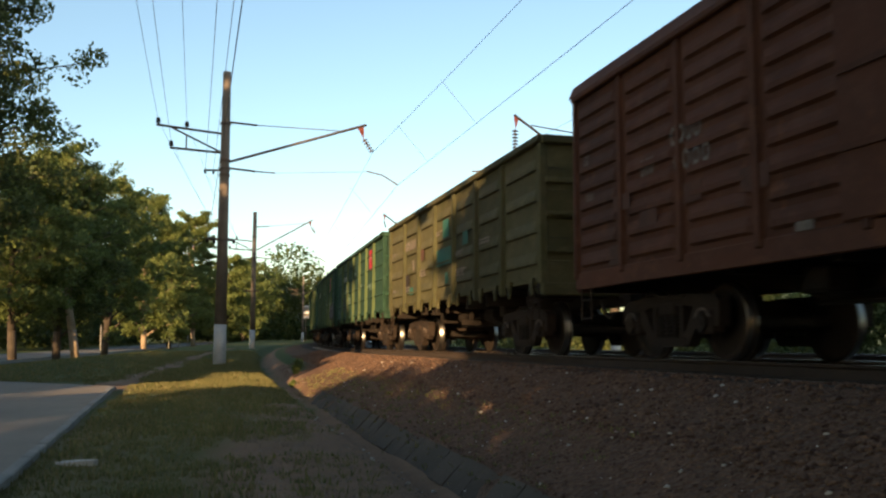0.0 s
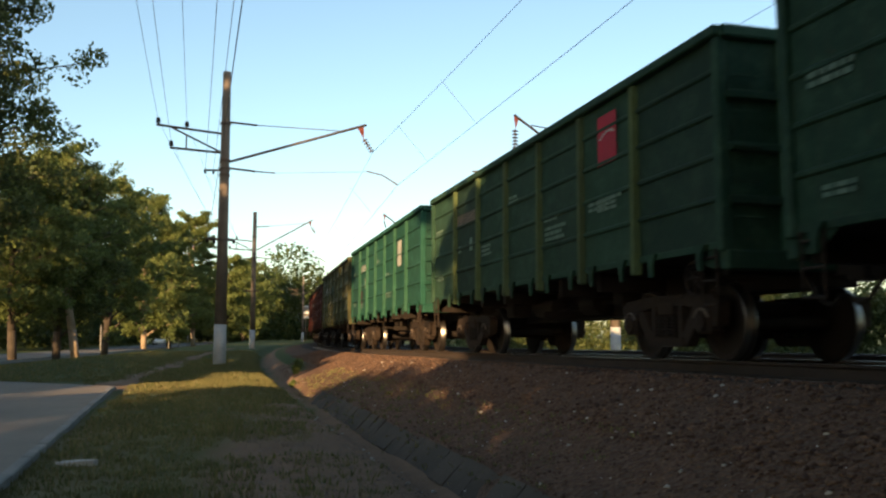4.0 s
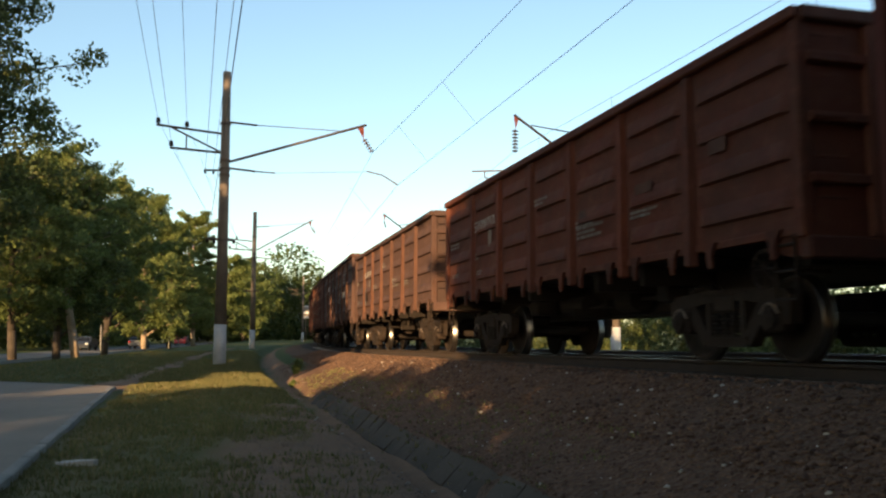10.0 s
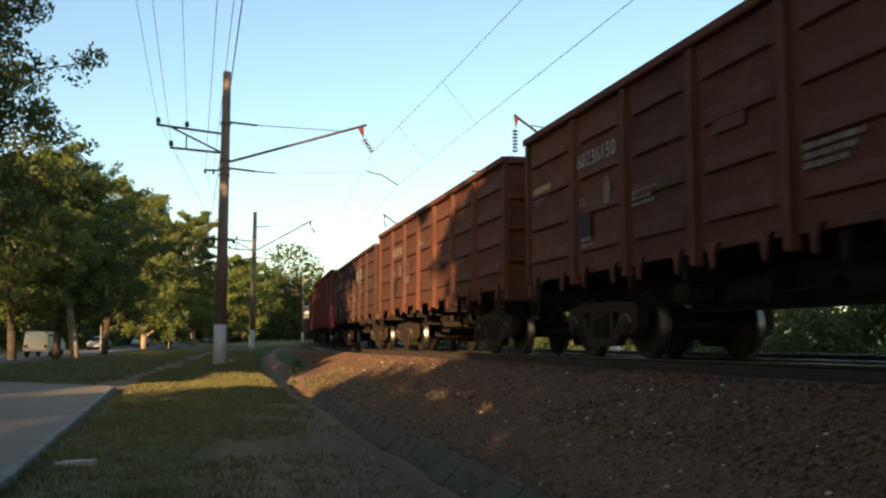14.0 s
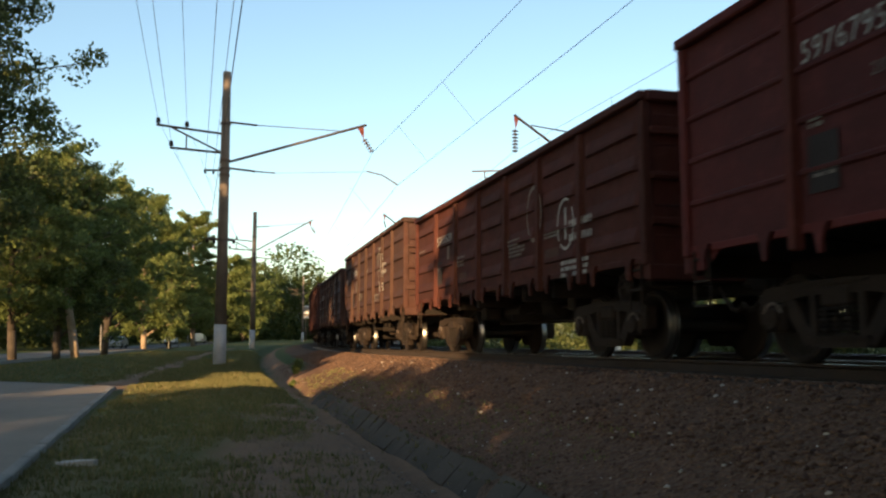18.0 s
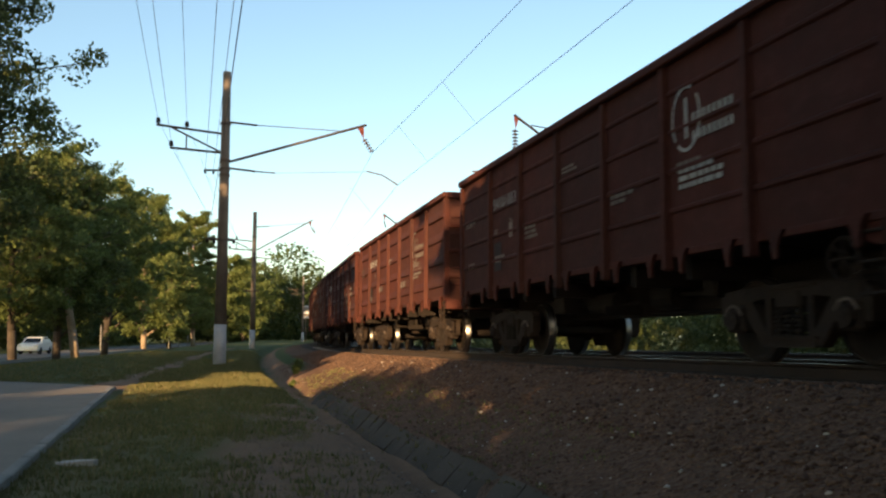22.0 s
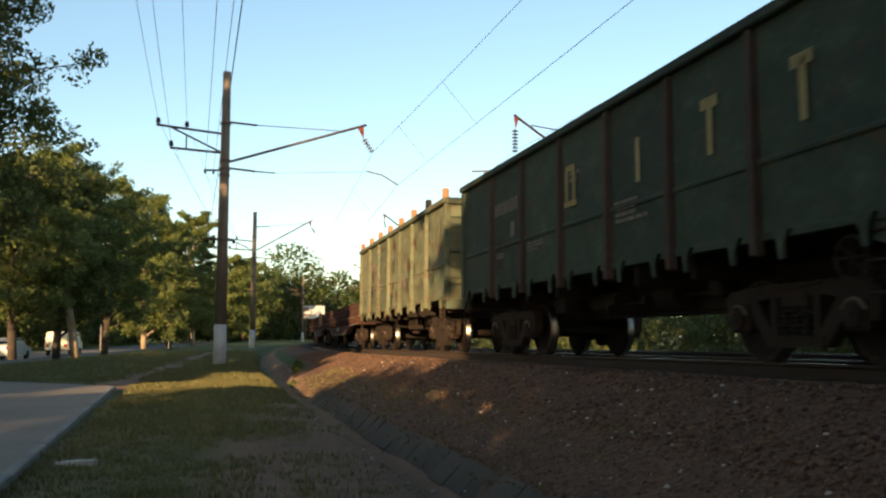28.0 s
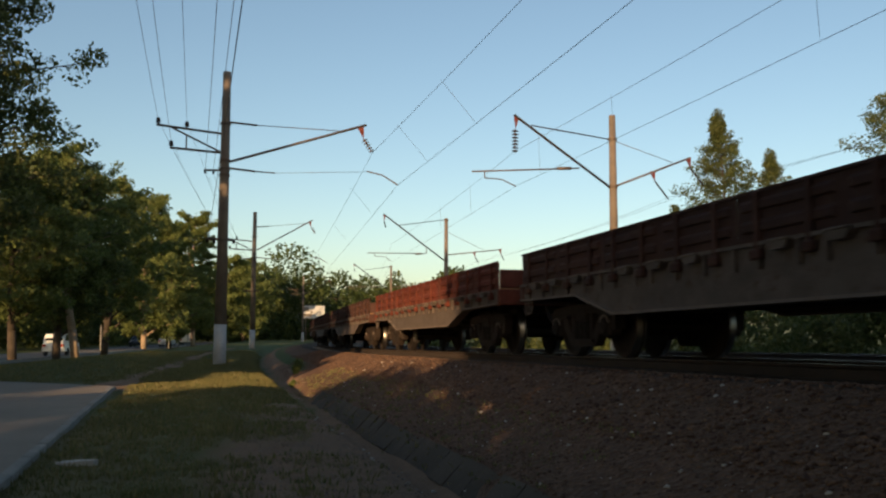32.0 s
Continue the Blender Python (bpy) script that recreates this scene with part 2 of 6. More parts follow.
def ground_z(x, y):
    s, lat = from_world(x, y)
    zr = rail_z(s)
    rough = noise.noise(Vector((x * 0.35, y * 0.35, 0.0))) * 0.06 + noise.noise(Vector((x * 1.7, y * 1.7, 4.0))) * 0.022
    zg = knots([(10.5, 0.0), (17.0, -0.62)], -(x + 0.15 * y)) if y > -200 else -0.62
    far = lat > 60 or lat < -60 or s > 420 or s < -200
    if far:
        return zg + rough
    if lat > 0:
        if lat < 4.25:
            z = zr + knots([(1.3, -0.21), (1.7, -0.15), (2.05, -0.13), (2.3, -0.2)], lat) if lat < 2.3 else knots([(2.3, zr - 0.20), (4.25, zg - 0.14)], lat)
        else:
            z = zg + knots([(4.25, -0.12), (4.58, -0.46), (4.92, -0.46), (5.4, -0.04), (6.2, 0.03), (7.5, 0.0), (60, 0.0)], lat)
        damp = knots([(1.6, 0.15), (2.4, 0.5), (4.2, 0.8), (5.4, 0.9), (6, 1), (8.3, 0.8), (12.2, 0.4), (14.5, 0.4)], lat)
    else:
        z = knots([(6.3, zr - 0.21), (7.0, zr - 0.16), (9.2, zg - 0.1)], -lat)
        damp = knots([(6.6, 0.15), (9.2, 1.0)], -lat)
    return z + rough * damp


def cover_at(s, lat, x, y):
    """Shares of gravel, bare earth and dark ballast."""
    wob = noise.noise(Vector((x * 0.8, y * 0.8, 9.0))) * 0.25
    draw_in = knots([(24, 0.0), (34, 1.1)], s)
    gravel = knots([(1.5, 1), (3.0, 1), (3.9, 0.85), (4.4, 0.55), (4.9, 0)], lat + wob + draw_in) if lat > 0 else knots([(7, 1), (8.6, 0.6), (9.6, 0)], -lat + wob)
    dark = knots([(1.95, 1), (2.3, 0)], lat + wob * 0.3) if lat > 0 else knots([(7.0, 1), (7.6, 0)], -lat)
    earth = knots([(4.4, 1), (5.2, 1), (5.7, 0.75), (6.6, 0.35), (7.4, 0.12), (8.2, 0.3), (8.6, 0.3), (9, 0.1)], lat + wob) if lat > 4 else knots([(2.8, 0.9), (4.0, 0.75)], lat) * (1 - 0.75 * draw_in)
    if lat > 4 and s > 13:
        green = knots([(4.4, 0.8), (4.9, 0.35), (5.5, 0.12), (8.0, 0.1)], lat + wob)
        earth += (min(earth, green) - earth) * knots([(13, 0), (19, 1)], s)
    if 4.5 < lat < 8 and s < 14:
        earth = max(earth, knots([(2, 1.0), (8, 0.9), (14, 0.2)], s) * knots([(4.5, 1), (6.5, 0.85), (7.3, 0.1)], lat + 2 * wob))
    if 19 < s < 75:
        trail = knots([(20, 8.95), (30, 8.42), (42, 8.08), (75, 7.9)], s)
        earth = max(earth, knots([(0, 0.9), (0.30, 0.75), (0.62, 0.05)], abs(lat + wob * 0.5 - trail)))
    return gravel, earth, dark


def span(*runs):
    out = []
    for a, b, step in runs:
        n = max(1, round((b - a) / step))
        out += [a + (b - a) * i / n for i in range(n)]
    out.append(runs[-1][1])
    return out


def build_ground():
    us = span((-2600, -300, 460), (-300, -40, 26), (-40, 1, 2.0), (1, 30, 0.22), (30, 70, 0.5), (70, 140, 1.2), (140, 320, 8), (320, 3400, 300))
    ws = span((-2600, -260, 468), (-260, -40, 20), (-40, -22, 1.5), (-22, -9, 0.5), (-9, 6.5, 0.16), (6.5, 16, 0.35), (16, 40, 1.0), (40, 260, 14), (260, 2600, 468))
    verts, cover = [], []
    for u in us:
        for w in ws:
            p = AHEAD * u + ASIDE * w
            s, lat = from_world(p.x, p.y)
            verts.append((p.x, p.y, ground_z(p.x, p.y)))
            near = abs(lat) < 60 and -200 < s < 420
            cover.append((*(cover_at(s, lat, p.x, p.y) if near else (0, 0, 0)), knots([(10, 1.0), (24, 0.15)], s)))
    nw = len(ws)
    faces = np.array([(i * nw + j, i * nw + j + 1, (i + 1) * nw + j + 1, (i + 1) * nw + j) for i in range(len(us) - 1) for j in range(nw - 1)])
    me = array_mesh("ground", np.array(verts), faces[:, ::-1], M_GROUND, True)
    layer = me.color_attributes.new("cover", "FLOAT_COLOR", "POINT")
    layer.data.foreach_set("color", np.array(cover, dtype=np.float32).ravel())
    return tagged(new("ground", me), "uneven ground of dry grass, bare earth and reddish track gravel", "ground", kind="structure")


build_ground()


def path_edge(s):
    """Offset of the footpath's edge from the track, which it slowly leaves."""
    return 8.50 + 0.026 * (s - 7.0)


def path_end(lat):
    """Where the footpath stops: its end runs askew to the track."""
    return 19.9 + 0.93 * (lat - 8.8)


def strip(name, s_list, lat0, lat1, lift, thick, material):
    """A slab along the track from the path's edge plus lat0 to the path's edge plus lat1."""
    bm = fresh()
    rows = []
    for s in s_list:
        row = []
        for a in (lat0, (lat0 + lat1) / 2, lat1):
            lat = path_edge(s) + a
            p = on_track(min(s, path_end(lat)) + (0.0 if s < path_end(lat) else 0.002 * s), lat, 0)
            row.append((p.x, p.y))
        rows.append([bm.verts.new((x, y, lift)) for x, y in row] + [bm.verts.new((x, y, lift - thick)) for x, y in (row[0], row[2])])
    for a, b in zip(rows, rows[1:]):
        for i, j in ((0, 1), (1, 2), (2, 4), (4, 3), (3, 0)):
            bm.faces.new((a[i], a[j], b[j], b[i]))
    for r, flip in ((rows[0], False), (rows[-1], True)):
        loop = [r[3], r[0], r[1], r[2], r[4]]
        bm.faces.new(loop[::-1] if flip else loop)
    bmesh.ops.recalc_face_normals(bm, faces=bm.faces)
    return part(name, bm, material)


pave = strip("pavement", span((-30, 23.3, 0.9)), 0.0, 3.7, 0.055, 0.3, M_ASPH)
tagged(pave, "grey asphalt footpath beside the grass verge", "footpath", kind="structure")
cross = strip("pavement", span((19.6, 26.6, 0.5)), 3.704, 7.2, 0.05, 0.3, M_ASPH)
tagged(cross, "grey asphalt footpath branch towards the road", "footpath", kind="structure")
ROAD_Z = -0.56


def on_road(y, aside):
    """A place on the road: y on, aside metres to the left of its near edge."""
    return Vector((-18.0 - 0.15 * y - aside, y, ROAD_Z))


def build_road():
    bm = fresh()
    rows = []
    for y in span((-900, -150, 75), (-150, 0, 15), (0, 320, 8), (320, 1100, 60)):
        a, b = on_road(y, 0.0), on_road(y, 7.6)
        rows.append([bm.verts.new(q) for q in (a, b, b - Vector((0, 0, 0.3)), a - Vector((0, 0, 0.3)))])
    for p, q in zip(rows, rows[1:]):
        for i in range(4):
            j = (i + 1) % 4
            bm.faces.new((p[i], p[j], q[j], q[i]))
    bm.faces.new(rows[0])
    bm.faces.new(rows[-1][::-1])
    bmesh.ops.recalc_face_normals(bm, faces=bm.faces)
    tagged(part("road", bm, M_ROAD), "grey asphalt road behind the trees", "road", kind="structure")
    stones = tagged(new("kerb"), "pale concrete kerb of the road", "kerb", kind="structure")
    bm = fresh()
    box(bm, -0.08, 0.08, -0.99, 0.99, -0.3, 0.0, 0.02)
    me = bpy.data.meshes.new("kerb_stone")
    bm.to_mesh(me)
    bm.free()
    me.materials.append(M_KERB)
    for k in range(90):
        part("kerb_stone", me, None, stones, place=Matrix.Translation(on_road(30 + 2 * k, -0.09) + Vector((0, 0, 0.13))) @ Matrix.Rotation(math.atan(0.15), 4, "Z"))


build_road()


def kerb_line(s0, s1, step, lift, name, label):
    """A row of kerb stones; each stone a piece."""
    top = tagged(new(name), label, "kerb", kind="structure")
    bm = fresh()
    box(bm, -step / 2 + 0.006, step / 2 - 0.006, -0.05, 0.05, -0.25, 0.0, 0.012)
    me = bpy.data.meshes.new("kerb_stone")
    bm.to_mesh(me)
    bm.free()
    me.materials.append(M_KERB)
    s, i = s0, 0
    while s < s1:
        p, h = axis(s)
        q = on_track(s, path_edge(s) - 0.056, lift + 0.006 * math.sin(i * 2.3))
        part("kerb_stone", me, None, top, place=Matrix.Translation(q) @ Euler((0.01 * math.sin(i * 5), 0.006 * math.cos(i * 3), math.pi / 2 - h + 0.026)).to_matrix().to_4x4())
        s += step
        i += 1


kerb_line(-10, 19.6, 1.0, 0.075, "kerb", "pale concrete edging stones of the footpath")

# ---- the two tracks ----
S_RAIL = span((-400, -20, 10), (-20, 18, 3), (18, 130, 2), (130, 460, 6))


def sweep(bm, profile, s_list, lat, z_off, mats=None):
    """Sweeps a closed profile (offset aside, height) along the track."""
    rings = []
    for s in s_list:
        z = rail_z(s) + z_off
        rings.append([bm.verts.new(on_track(s, lat + a, z + b)) for a, b in profile])
    n = len(profile)
    for a, b in zip(rings, rings[1:]):
        for i in range(n):
            j = (i + 1) % n
            f = bm.faces.new((a[i], a[j], b[j], b[i]))
            if mats:
                f.material_index = mats[i]


def build_track(lat, label):
    track = tagged(new("railway_track"), label, "railway track", "tracks", "structure")
    prof = [(-0.036, 0.0), (0.036, 0.0), (0.036, -0.03), (0.009, -0.05), (0.009, -0.15), (0.072, -0.165), (0.072, -0.18), (-0.072, -0.18), (-0.072, -0.165), (-0.009, -0.15), (-0.009, -0.05), (-0.036, -0.03)]
    for side in (-1, 1):
        bm = fresh()
        sweep(bm, prof, S_RAIL, lat + side * (GAUGE + 0.0), 0.0, [1] + [0] * 11)
        bmesh.ops.recalc_face_normals(bm, faces=bm.faces)
        rail = part("rail", bm, M_RAIL, track, "steel rail with a polished head")
        rail.data.materials.append(M_RAILTOP)
    bm = fresh()
    prism(bm, [(-0.13, -0.42), (0.13, -0.42), (0.10, -0.20), (-0.10, -0.20)], -1.35, 1.35)
    bmesh.ops.recalc_face_normals(bm, faces=bm.faces)
    me = bpy.data.meshes.new("sleeper")
    bm.to_mesh(me)
    bm.free()
    me.materials.append(M_SLEEPER)
    s = -8.0
    while s < 70:
        p, h = axis(s)
        part("sleeper", me, None, track, place=Matrix.Translation(on_track(s, lat, rail_z(s) + 0.012)) @ Euler((0, 0, math.pi / 2 - h)).to_matrix().to_4x4())
        s += 0.543
    return track


build_track(0.0, "near railway track of steel rails on concrete sleepers")
build_track(-5.6, "second railway track of steel rails on concrete sleepers")


# ---- loose stones of the bank, in one mesh ----
def build_stones(name, label, count, lat0, lat1, s0, s1, r0, r1, material, seed, power=1.0):
    rng = np.random.default_rng(seed)
    bm = fresh()
    bmesh.ops.create_icosphere(bm, subdivisions=1, radius=1.0)
    bv = np.array([v.co[:] for v in bm.verts])
    bf = np.array([[v.index for v in f.verts] for f in bm.faces])
    bm.free()
    vs, fs = [], []
    for i in range(count):
        s = s0 + (s1 - s0) * rng.random() ** power
        lat = lat0 + (lat1 - lat0) * rng.random()
        p = on_track(s, lat, 0)
        r = r0 + (r1 - r0) * rng.random() ** 3
        shape = bv * (1 + 0.75 * (rng.random((len(bv), 1)) - 0.5)) * np.array([1.2, 0.9, 0.65]) * r
        a = rng.random() * 6.28
        rot = np.array([[math.cos(a), -math.sin(a), 0], [math.sin(a), math.cos(a), 0], [0, 0, 1]])
        vs.append(shape @ rot.T + np.array([p.x, p.y, ground_z(p.x, p.y) + r * 0.15]))
        fs.append(bf + i * len(bv))
    me = array_mesh(name, np.concatenate(vs), np.concatenate(fs), material)
    return tagged(new(name, me), label, "gravel", kind="stuff")


M_GRAVEL = Nodes("loose_gravel", 0.92, 0, 0.2)
_g = M_GRAVEL.add("ShaderNodeNewGeometry")
M_GRAVEL = M_GRAVEL.colour(M_GRAVEL.mix(_g.outputs["Random Per Island"], (0.066, 0.037, 0.026), (0.165, 0.098, 0.064)))
build_stones("gravel", "coarse reddish brown track gravel on the bank", 21000, 1.5, 3.4, 3.0, 45, 0.009, 0.036, M_GRAVEL, 5, 1.6)
build_stones("fine_gravel", "fine greyish brown gravel low on the bank", 15000, 3.0, 4.4, 3.0, 36, 0.005, 0.020, M_GRAVEL, 25, 1.6)
build_stones("verge_pebbles", "small brown pebbles on the trodden verge", 5000, 4.6, 6.7, 2.6, 14, 0.004, 0.015, M_STONE, 15, 1.4)
build_stones("pale_stones", "scattered pale stones on the gravel bank", 420, 2.2, 5.6, 3.2, 26, 0.007, 0.034, M_PALE, 6, 1.3)

# ---- masts and wires ----
M_DARKBAND = surface("mast_bitumen", (0.10, 0.09, 0.08), (0.15, 0.13, 0.115), 2.0, 0.9)


def bar(parent, name, a, b, r, material, seg=6, label=""):
    bm = fresh()
    tube(bm, a, b, r, seg=seg)
    return part(name, bm, material, parent, label, smooth=True)


def insulator_string(parent, a, b, count=7, r=0.075):
    """A string of porcelain discs from a to b."""
    a, b = Vector(a), Vector(b)
    bm = fresh()
    tube(bm, a, b, 0.018, seg=6)
    string = part("insulator", bm, M_IRON, parent, "string of pale porcelain discs")
    d = (b - a)
    n = d.normalized()
    for i in range(count):
        c = a + d * ((i + 0.8) / (count + 0.6))
        bm = fresh()
        for o, q in (((-0.035, 0.012), (r * 0.5, r)), ((0.012, 0.03), (r, r * 0.55))):
            tube(bm, c + n * o[0], c + n * o[1], q[0], q[1], seg=10)
        part("disc", bm, M_GLASSINS, string)
    return string


def make_mast(s, lat, height, arms, label, white=1.5, base_z=0.0):
    """A tapered concrete mast; local +x points across the track (away from the verge), +y along it, z up."""
    p, h = axis(s)
    q = on_track(s, lat, base_z)
    mast = tagged(new("catenary_mast"), label, "catenary mast", "catenary masts")
    mast.matrix_basis = Matrix.Translation(q) @ Euler((0, 0, -h)).to_matrix().to_4x4()
    bm = fresh()
    tube(bm, (0, 0, white), (0, 0, min(height, 11.0)), 0.215, 0.145, 20)
    part("pole", bm, M_CONC, mast, "weathered grey concrete pole", smooth=True)
    bm = fresh()
    tube(bm, (0, 0, -0.4), (0, 0, white), 0.235, 0.222, 20)
    part("pole_foot", bm, M_WHITE, mast, "whitewashed foot", smooth=True)
    if callable(arms):
        arms(mast, height)
    else:
        arms_far(mast, **arms)
    return mast


def arms_near(mast, top):
    """Inclined bracket over the near track on one side, a light bracket for feeder lines on the other."""
    high = top - 11.0      # a taller mast carries its bracket steeper
    tip_x, tip_z = 5.32 - 0.71 * high, 9.28 + 1.18 * high
    for z in (9.0, 7.6, 7.28, 7.05, 4.6):
        bm = fresh()
        tube(bm, (0, 0, z - 0.05), (0, 0, z + 0.05), 0.205, 0.205, 14)
        part("clamp", bm, M_IRON, mast)
    bar(mast, "bracket", (0.2, 0, 7.58 + high * 0.34), (tip_x, 0, tip_z), 0.05, M_IRON, 8, "inclined steel bracket")
    bar(mast, "tie_rod", (0.15, 0, 9.08 + high * 0.73), (1.15, 0, 9.02 + high * 0.86), 0.04, M_IRON)
    bar(mast, "tie_rod", (1.15, 0, 9.02 + high * 0.86), (4.5 - high * 0.48, 0, 8.98 + high * 1.2), 0.016, M_IRON)
    bar(mast, "rod", (0.15, 0, 7.33), (1.1, 0, 7.25), 0.04, M_IRON)
    bar(mast, "rod", (1.1, 0, 7.25), (1.85, 0, 7.22), 0.025, M_IRON)
    bar(mast, "rod", (1.85, 0, 7.22), (5.35, 0, 7.43), 0.008, M_IRON)
    bm = fresh()
    prism(bm, [(tip_x - 0.34, tip_z - 0.15), (tip_x - 0.10, tip_z - 0.08), (tip_x - 0.10, tip_z - 0.56)], -0.02, 0.02)
    part("hanger", bm, M_REDCAP, mast, "red hanger plate")
    insulator_string(mast, (tip_x - 0.12, 0, tip_z - 0.54), (tip_x + 0.26, 0, tip_z - 1.10), 5, 0.13)
    bm = fresh()
    back = 0.72 * high
    tube(bm, (5.35 - back, 0, 7.45), (5.95 - back, 0, 7.33), 0.026, seg=6)
    tube(bm, (5.95 - back, 0, 7.33), (6.58 - back, 0, 6.97), 0.026, seg=6)
    part("steady_arm", bm, M_IRON, mast)
    for za, zb, reach, pins in ((8.62, 8.84, 2.48, (2.42, 1.4)), (7.9, 8.0, 1.98, (1.94,))):
        bar(mast, "crossarm", (-0.1, 0, za), (-reach, 0, zb), 0.045, M_IRON)
        for x in pins:
            z = za + (zb - za) * x / reach
            bm = fresh()
            tube(bm, (-x, 0, z), (-x, 0, z + 0.12), 0.02, seg=6)
            tube(bm, (-x, 0, z + 0.08), (-x, 0, z + 0.26), 0.09, 0.065, seg=10)
            part("pin_insulator", bm, M_STEEL, mast, "dark pin insulator")
    bar(mast, "brace", (-1.98, 0, 8.78), (-0.15, 0, 7.92), 0.035, M_IRON)
    bar(mast, "brace", (-1.4, 0, 8.52), (-1.4, 0, 7.98), 0.03, M_IRON)
    bar(mast, "crossarm", (-0.75, 0, 7.22), (0.2, 0, 7.24), 0.04, M_IRON)
    bar(mast, "crossarm", (-0.62, 0, 4.66), (0.45, 0, 4.62), 0.05, M_IRON)
    for x, z in ((-0.7, 7.1), (-0.4, 7.1), (-0.55, 4.52), (-0.3, 4.5), (0.4, 4.5)):
        bm = fresh()
        tube(bm, (x, 0, z), (x, 0, z + 0.14), 0.05, 0.035, seg=8)
        part("pin_insulator", bm, M_STEEL, mast, "dark pin insulator")


def arms_far(mast, foot, tip, tie_in, tie_at, tube_at, tube_in, steady, outer, drops, outer_tie, small=False):
    """Bracket over the second track, and a feeder bracket on the outer side; places are (across, up)."""
    def at3(q):
        return (q[0], 0, q[1])
    for z in (tie_in[1], foot[1] + 0.03):
        bm = fresh()
        tube(bm, (0, 0, z - 0.06), (0, 0, z + 0.06), 0.2, 0.2, 14)
        part("clamp", bm, M_IRON, mast)
    bar(mast, "bracket", at3(foot), at3(tip), 0.06, M_STEEL, 8, "inclined dark steel bracket")
    bar(mast, "tie_rod", at3(tie_in), at3(tie_at), 0.03, M_STEEL)
    x, z = tip
    bm = fresh()
    prism(bm, [(x - 0.02, z), (x + 0.20, z - 0.18), (x + 0.07, z - 0.62)], -0.02, 0.02)
    part("hanger", bm, M_REDCAP, mast, "dark red hanger plate")
    if small:
        bar(mast, "insulator", (x + 0.06, 0, z - 0.6), (x + 0.2, 0, z - 1.14), 0.05, M_STEEL)
    else:
        insulator_string(mast, (x + 0.05, 0, z - 0.6), (x + 0.03, 0, z - 1.72), 7, 0.16)
    bar(mast, "register_tube", at3(tube_in), at3(tube_at), 0.035, M_IRON)
    bar(mast, "register_clamp", (tube_in[0] - 0.39, 0, tube_in[1] - 0.02), (tube_in[0] - 0.99, 0, tube_in[1] - 0.06), 0.075, M_IRON)
    if small:
        bar(mast, "register_hanger", at3(tube_in), (tube_in[0] - 0.05, 0, tube_in[1] + 0.52), 0.03, M_IRON)
    bm = fresh()
    for q, r in zip(steady, steady[1:]):
        tube(bm, at3(q), at3(r), 0.026, seg=6)
    part("steady_arm", bm, M_IRON, mast)
    bar(mast, "outer_bracket", at3(outer[0]), at3(outer[1]), 0.045, M_IRON)
    bar(mast, "outer_tie", at3(outer_tie[0]), at3(outer_tie[1]), 0.016, M_IRON)
    for (x, z), low in drops:
        bm = fresh()
        prism(bm, [(x - 0.14, z + 0.02), (x + 0.14, z + 0.1), (x + 0.10, z - 0.4)], -0.02, 0.02)
        part("hanger", bm, M_REDCAP, mast, "red hanger plate")
        bar(mast, "feeder_insulator", (x + 0.08, 0, z - 0.38), at3(low), 0.04, M_STEEL)


ARMS_FAR = dict(foot=(-0.15, 7.72), tip=(-4.62, 10.75), tie_in=(-0.15, 9.9), tie_at=(-3.84, 10.33), tube_at=(-6.54, 8.15), tube_in=(-1.61, 8.52),
                steady=((-5.98, 8.18), (-5.96, 7.9), (-5.19, 7.86), (-4.55, 7.59)), outer=((0.15, 7.8), (3.8, 9.25)),
                drops=(((1.93, 8.5), (2.68, 7.3)), ((3.72, 9.18), (4.47, 7.98))), outer_tie=((0.15, 9.82), (2.92, 8.99)))
ARMS_FAR_LOW = dict(foot=(-0.15, 7.40), tip=(-5.34, 11.25), tie_in=(-0.18, 10.86), tie_at=(-4.03, 10.32), tube_at=(-6.66, 7.94), tube_in=(-1.66, 7.98),
                    steady=((-6.1, 7.92), (-6.05, 7.71), (-5.15, 7.63), (-4.72, 7.31)), outer=((0.15, 7.89), (4.72, 8.42)),
                    drops=(((2.41, 8.14), (2.8, 7.23)), ((4.66, 8.40), (5.01, 7.51))), outer_tie=((0.15, 9.8), (3.24, 8.35)), small=True)
NEAR_MASTS = [(33.35, 6.6), (71.9, 6.02), from_world((537 - 784) / 1562.5 * 150, 150)]
FAR_MASTS = [(36.0, -10.23), (72.9, -9.83), (126.0, -7.5)]
for s, lat in NEAR_MASTS:
    make_mast(s, lat, 11.0 if s < 50 else 12.0, arms_near, "tall concrete catenary mast with whitewashed foot on the verge", base_z=0.0)
for s, lat in FAR_MASTS:
    make_mast(s, lat, 11.0, ARMS_FAR if s < 50 else ARMS_FAR_LOW, "tall concrete catenary mast beyond the second track", base_z=0.0)


def wire(name, points, r, label, sag=0.0):
    """A wire through the given places, each span with its sag."""
    pts = []
    for a, b in zip(points, points[1:]):
        a, b = Vector(a), Vector(b)
        for i in range(12):
            t = i / 12
            pts.append(a.lerp(b, t) - Vector((0, 0, sag * 4 * t * (1 - t))))
    pts.append(Vector(points[-1]))
    cu = bpy.data.curves.new(name, "CURVE")
    cu.dimensions, cu.bevel_depth, cu.bevel_resolution = "3D", r, 1
    sp = cu.splines.new("POLY")
    sp.points.add(len(pts) - 1)
    for q, p in zip(sp.points, pts):
        q.co = (p.x, p.y, p.z, 1)
    cu.materials.append(M_WIRE)
    return tagged(new(name, cu), label, "overhead wire", "overhead wires")


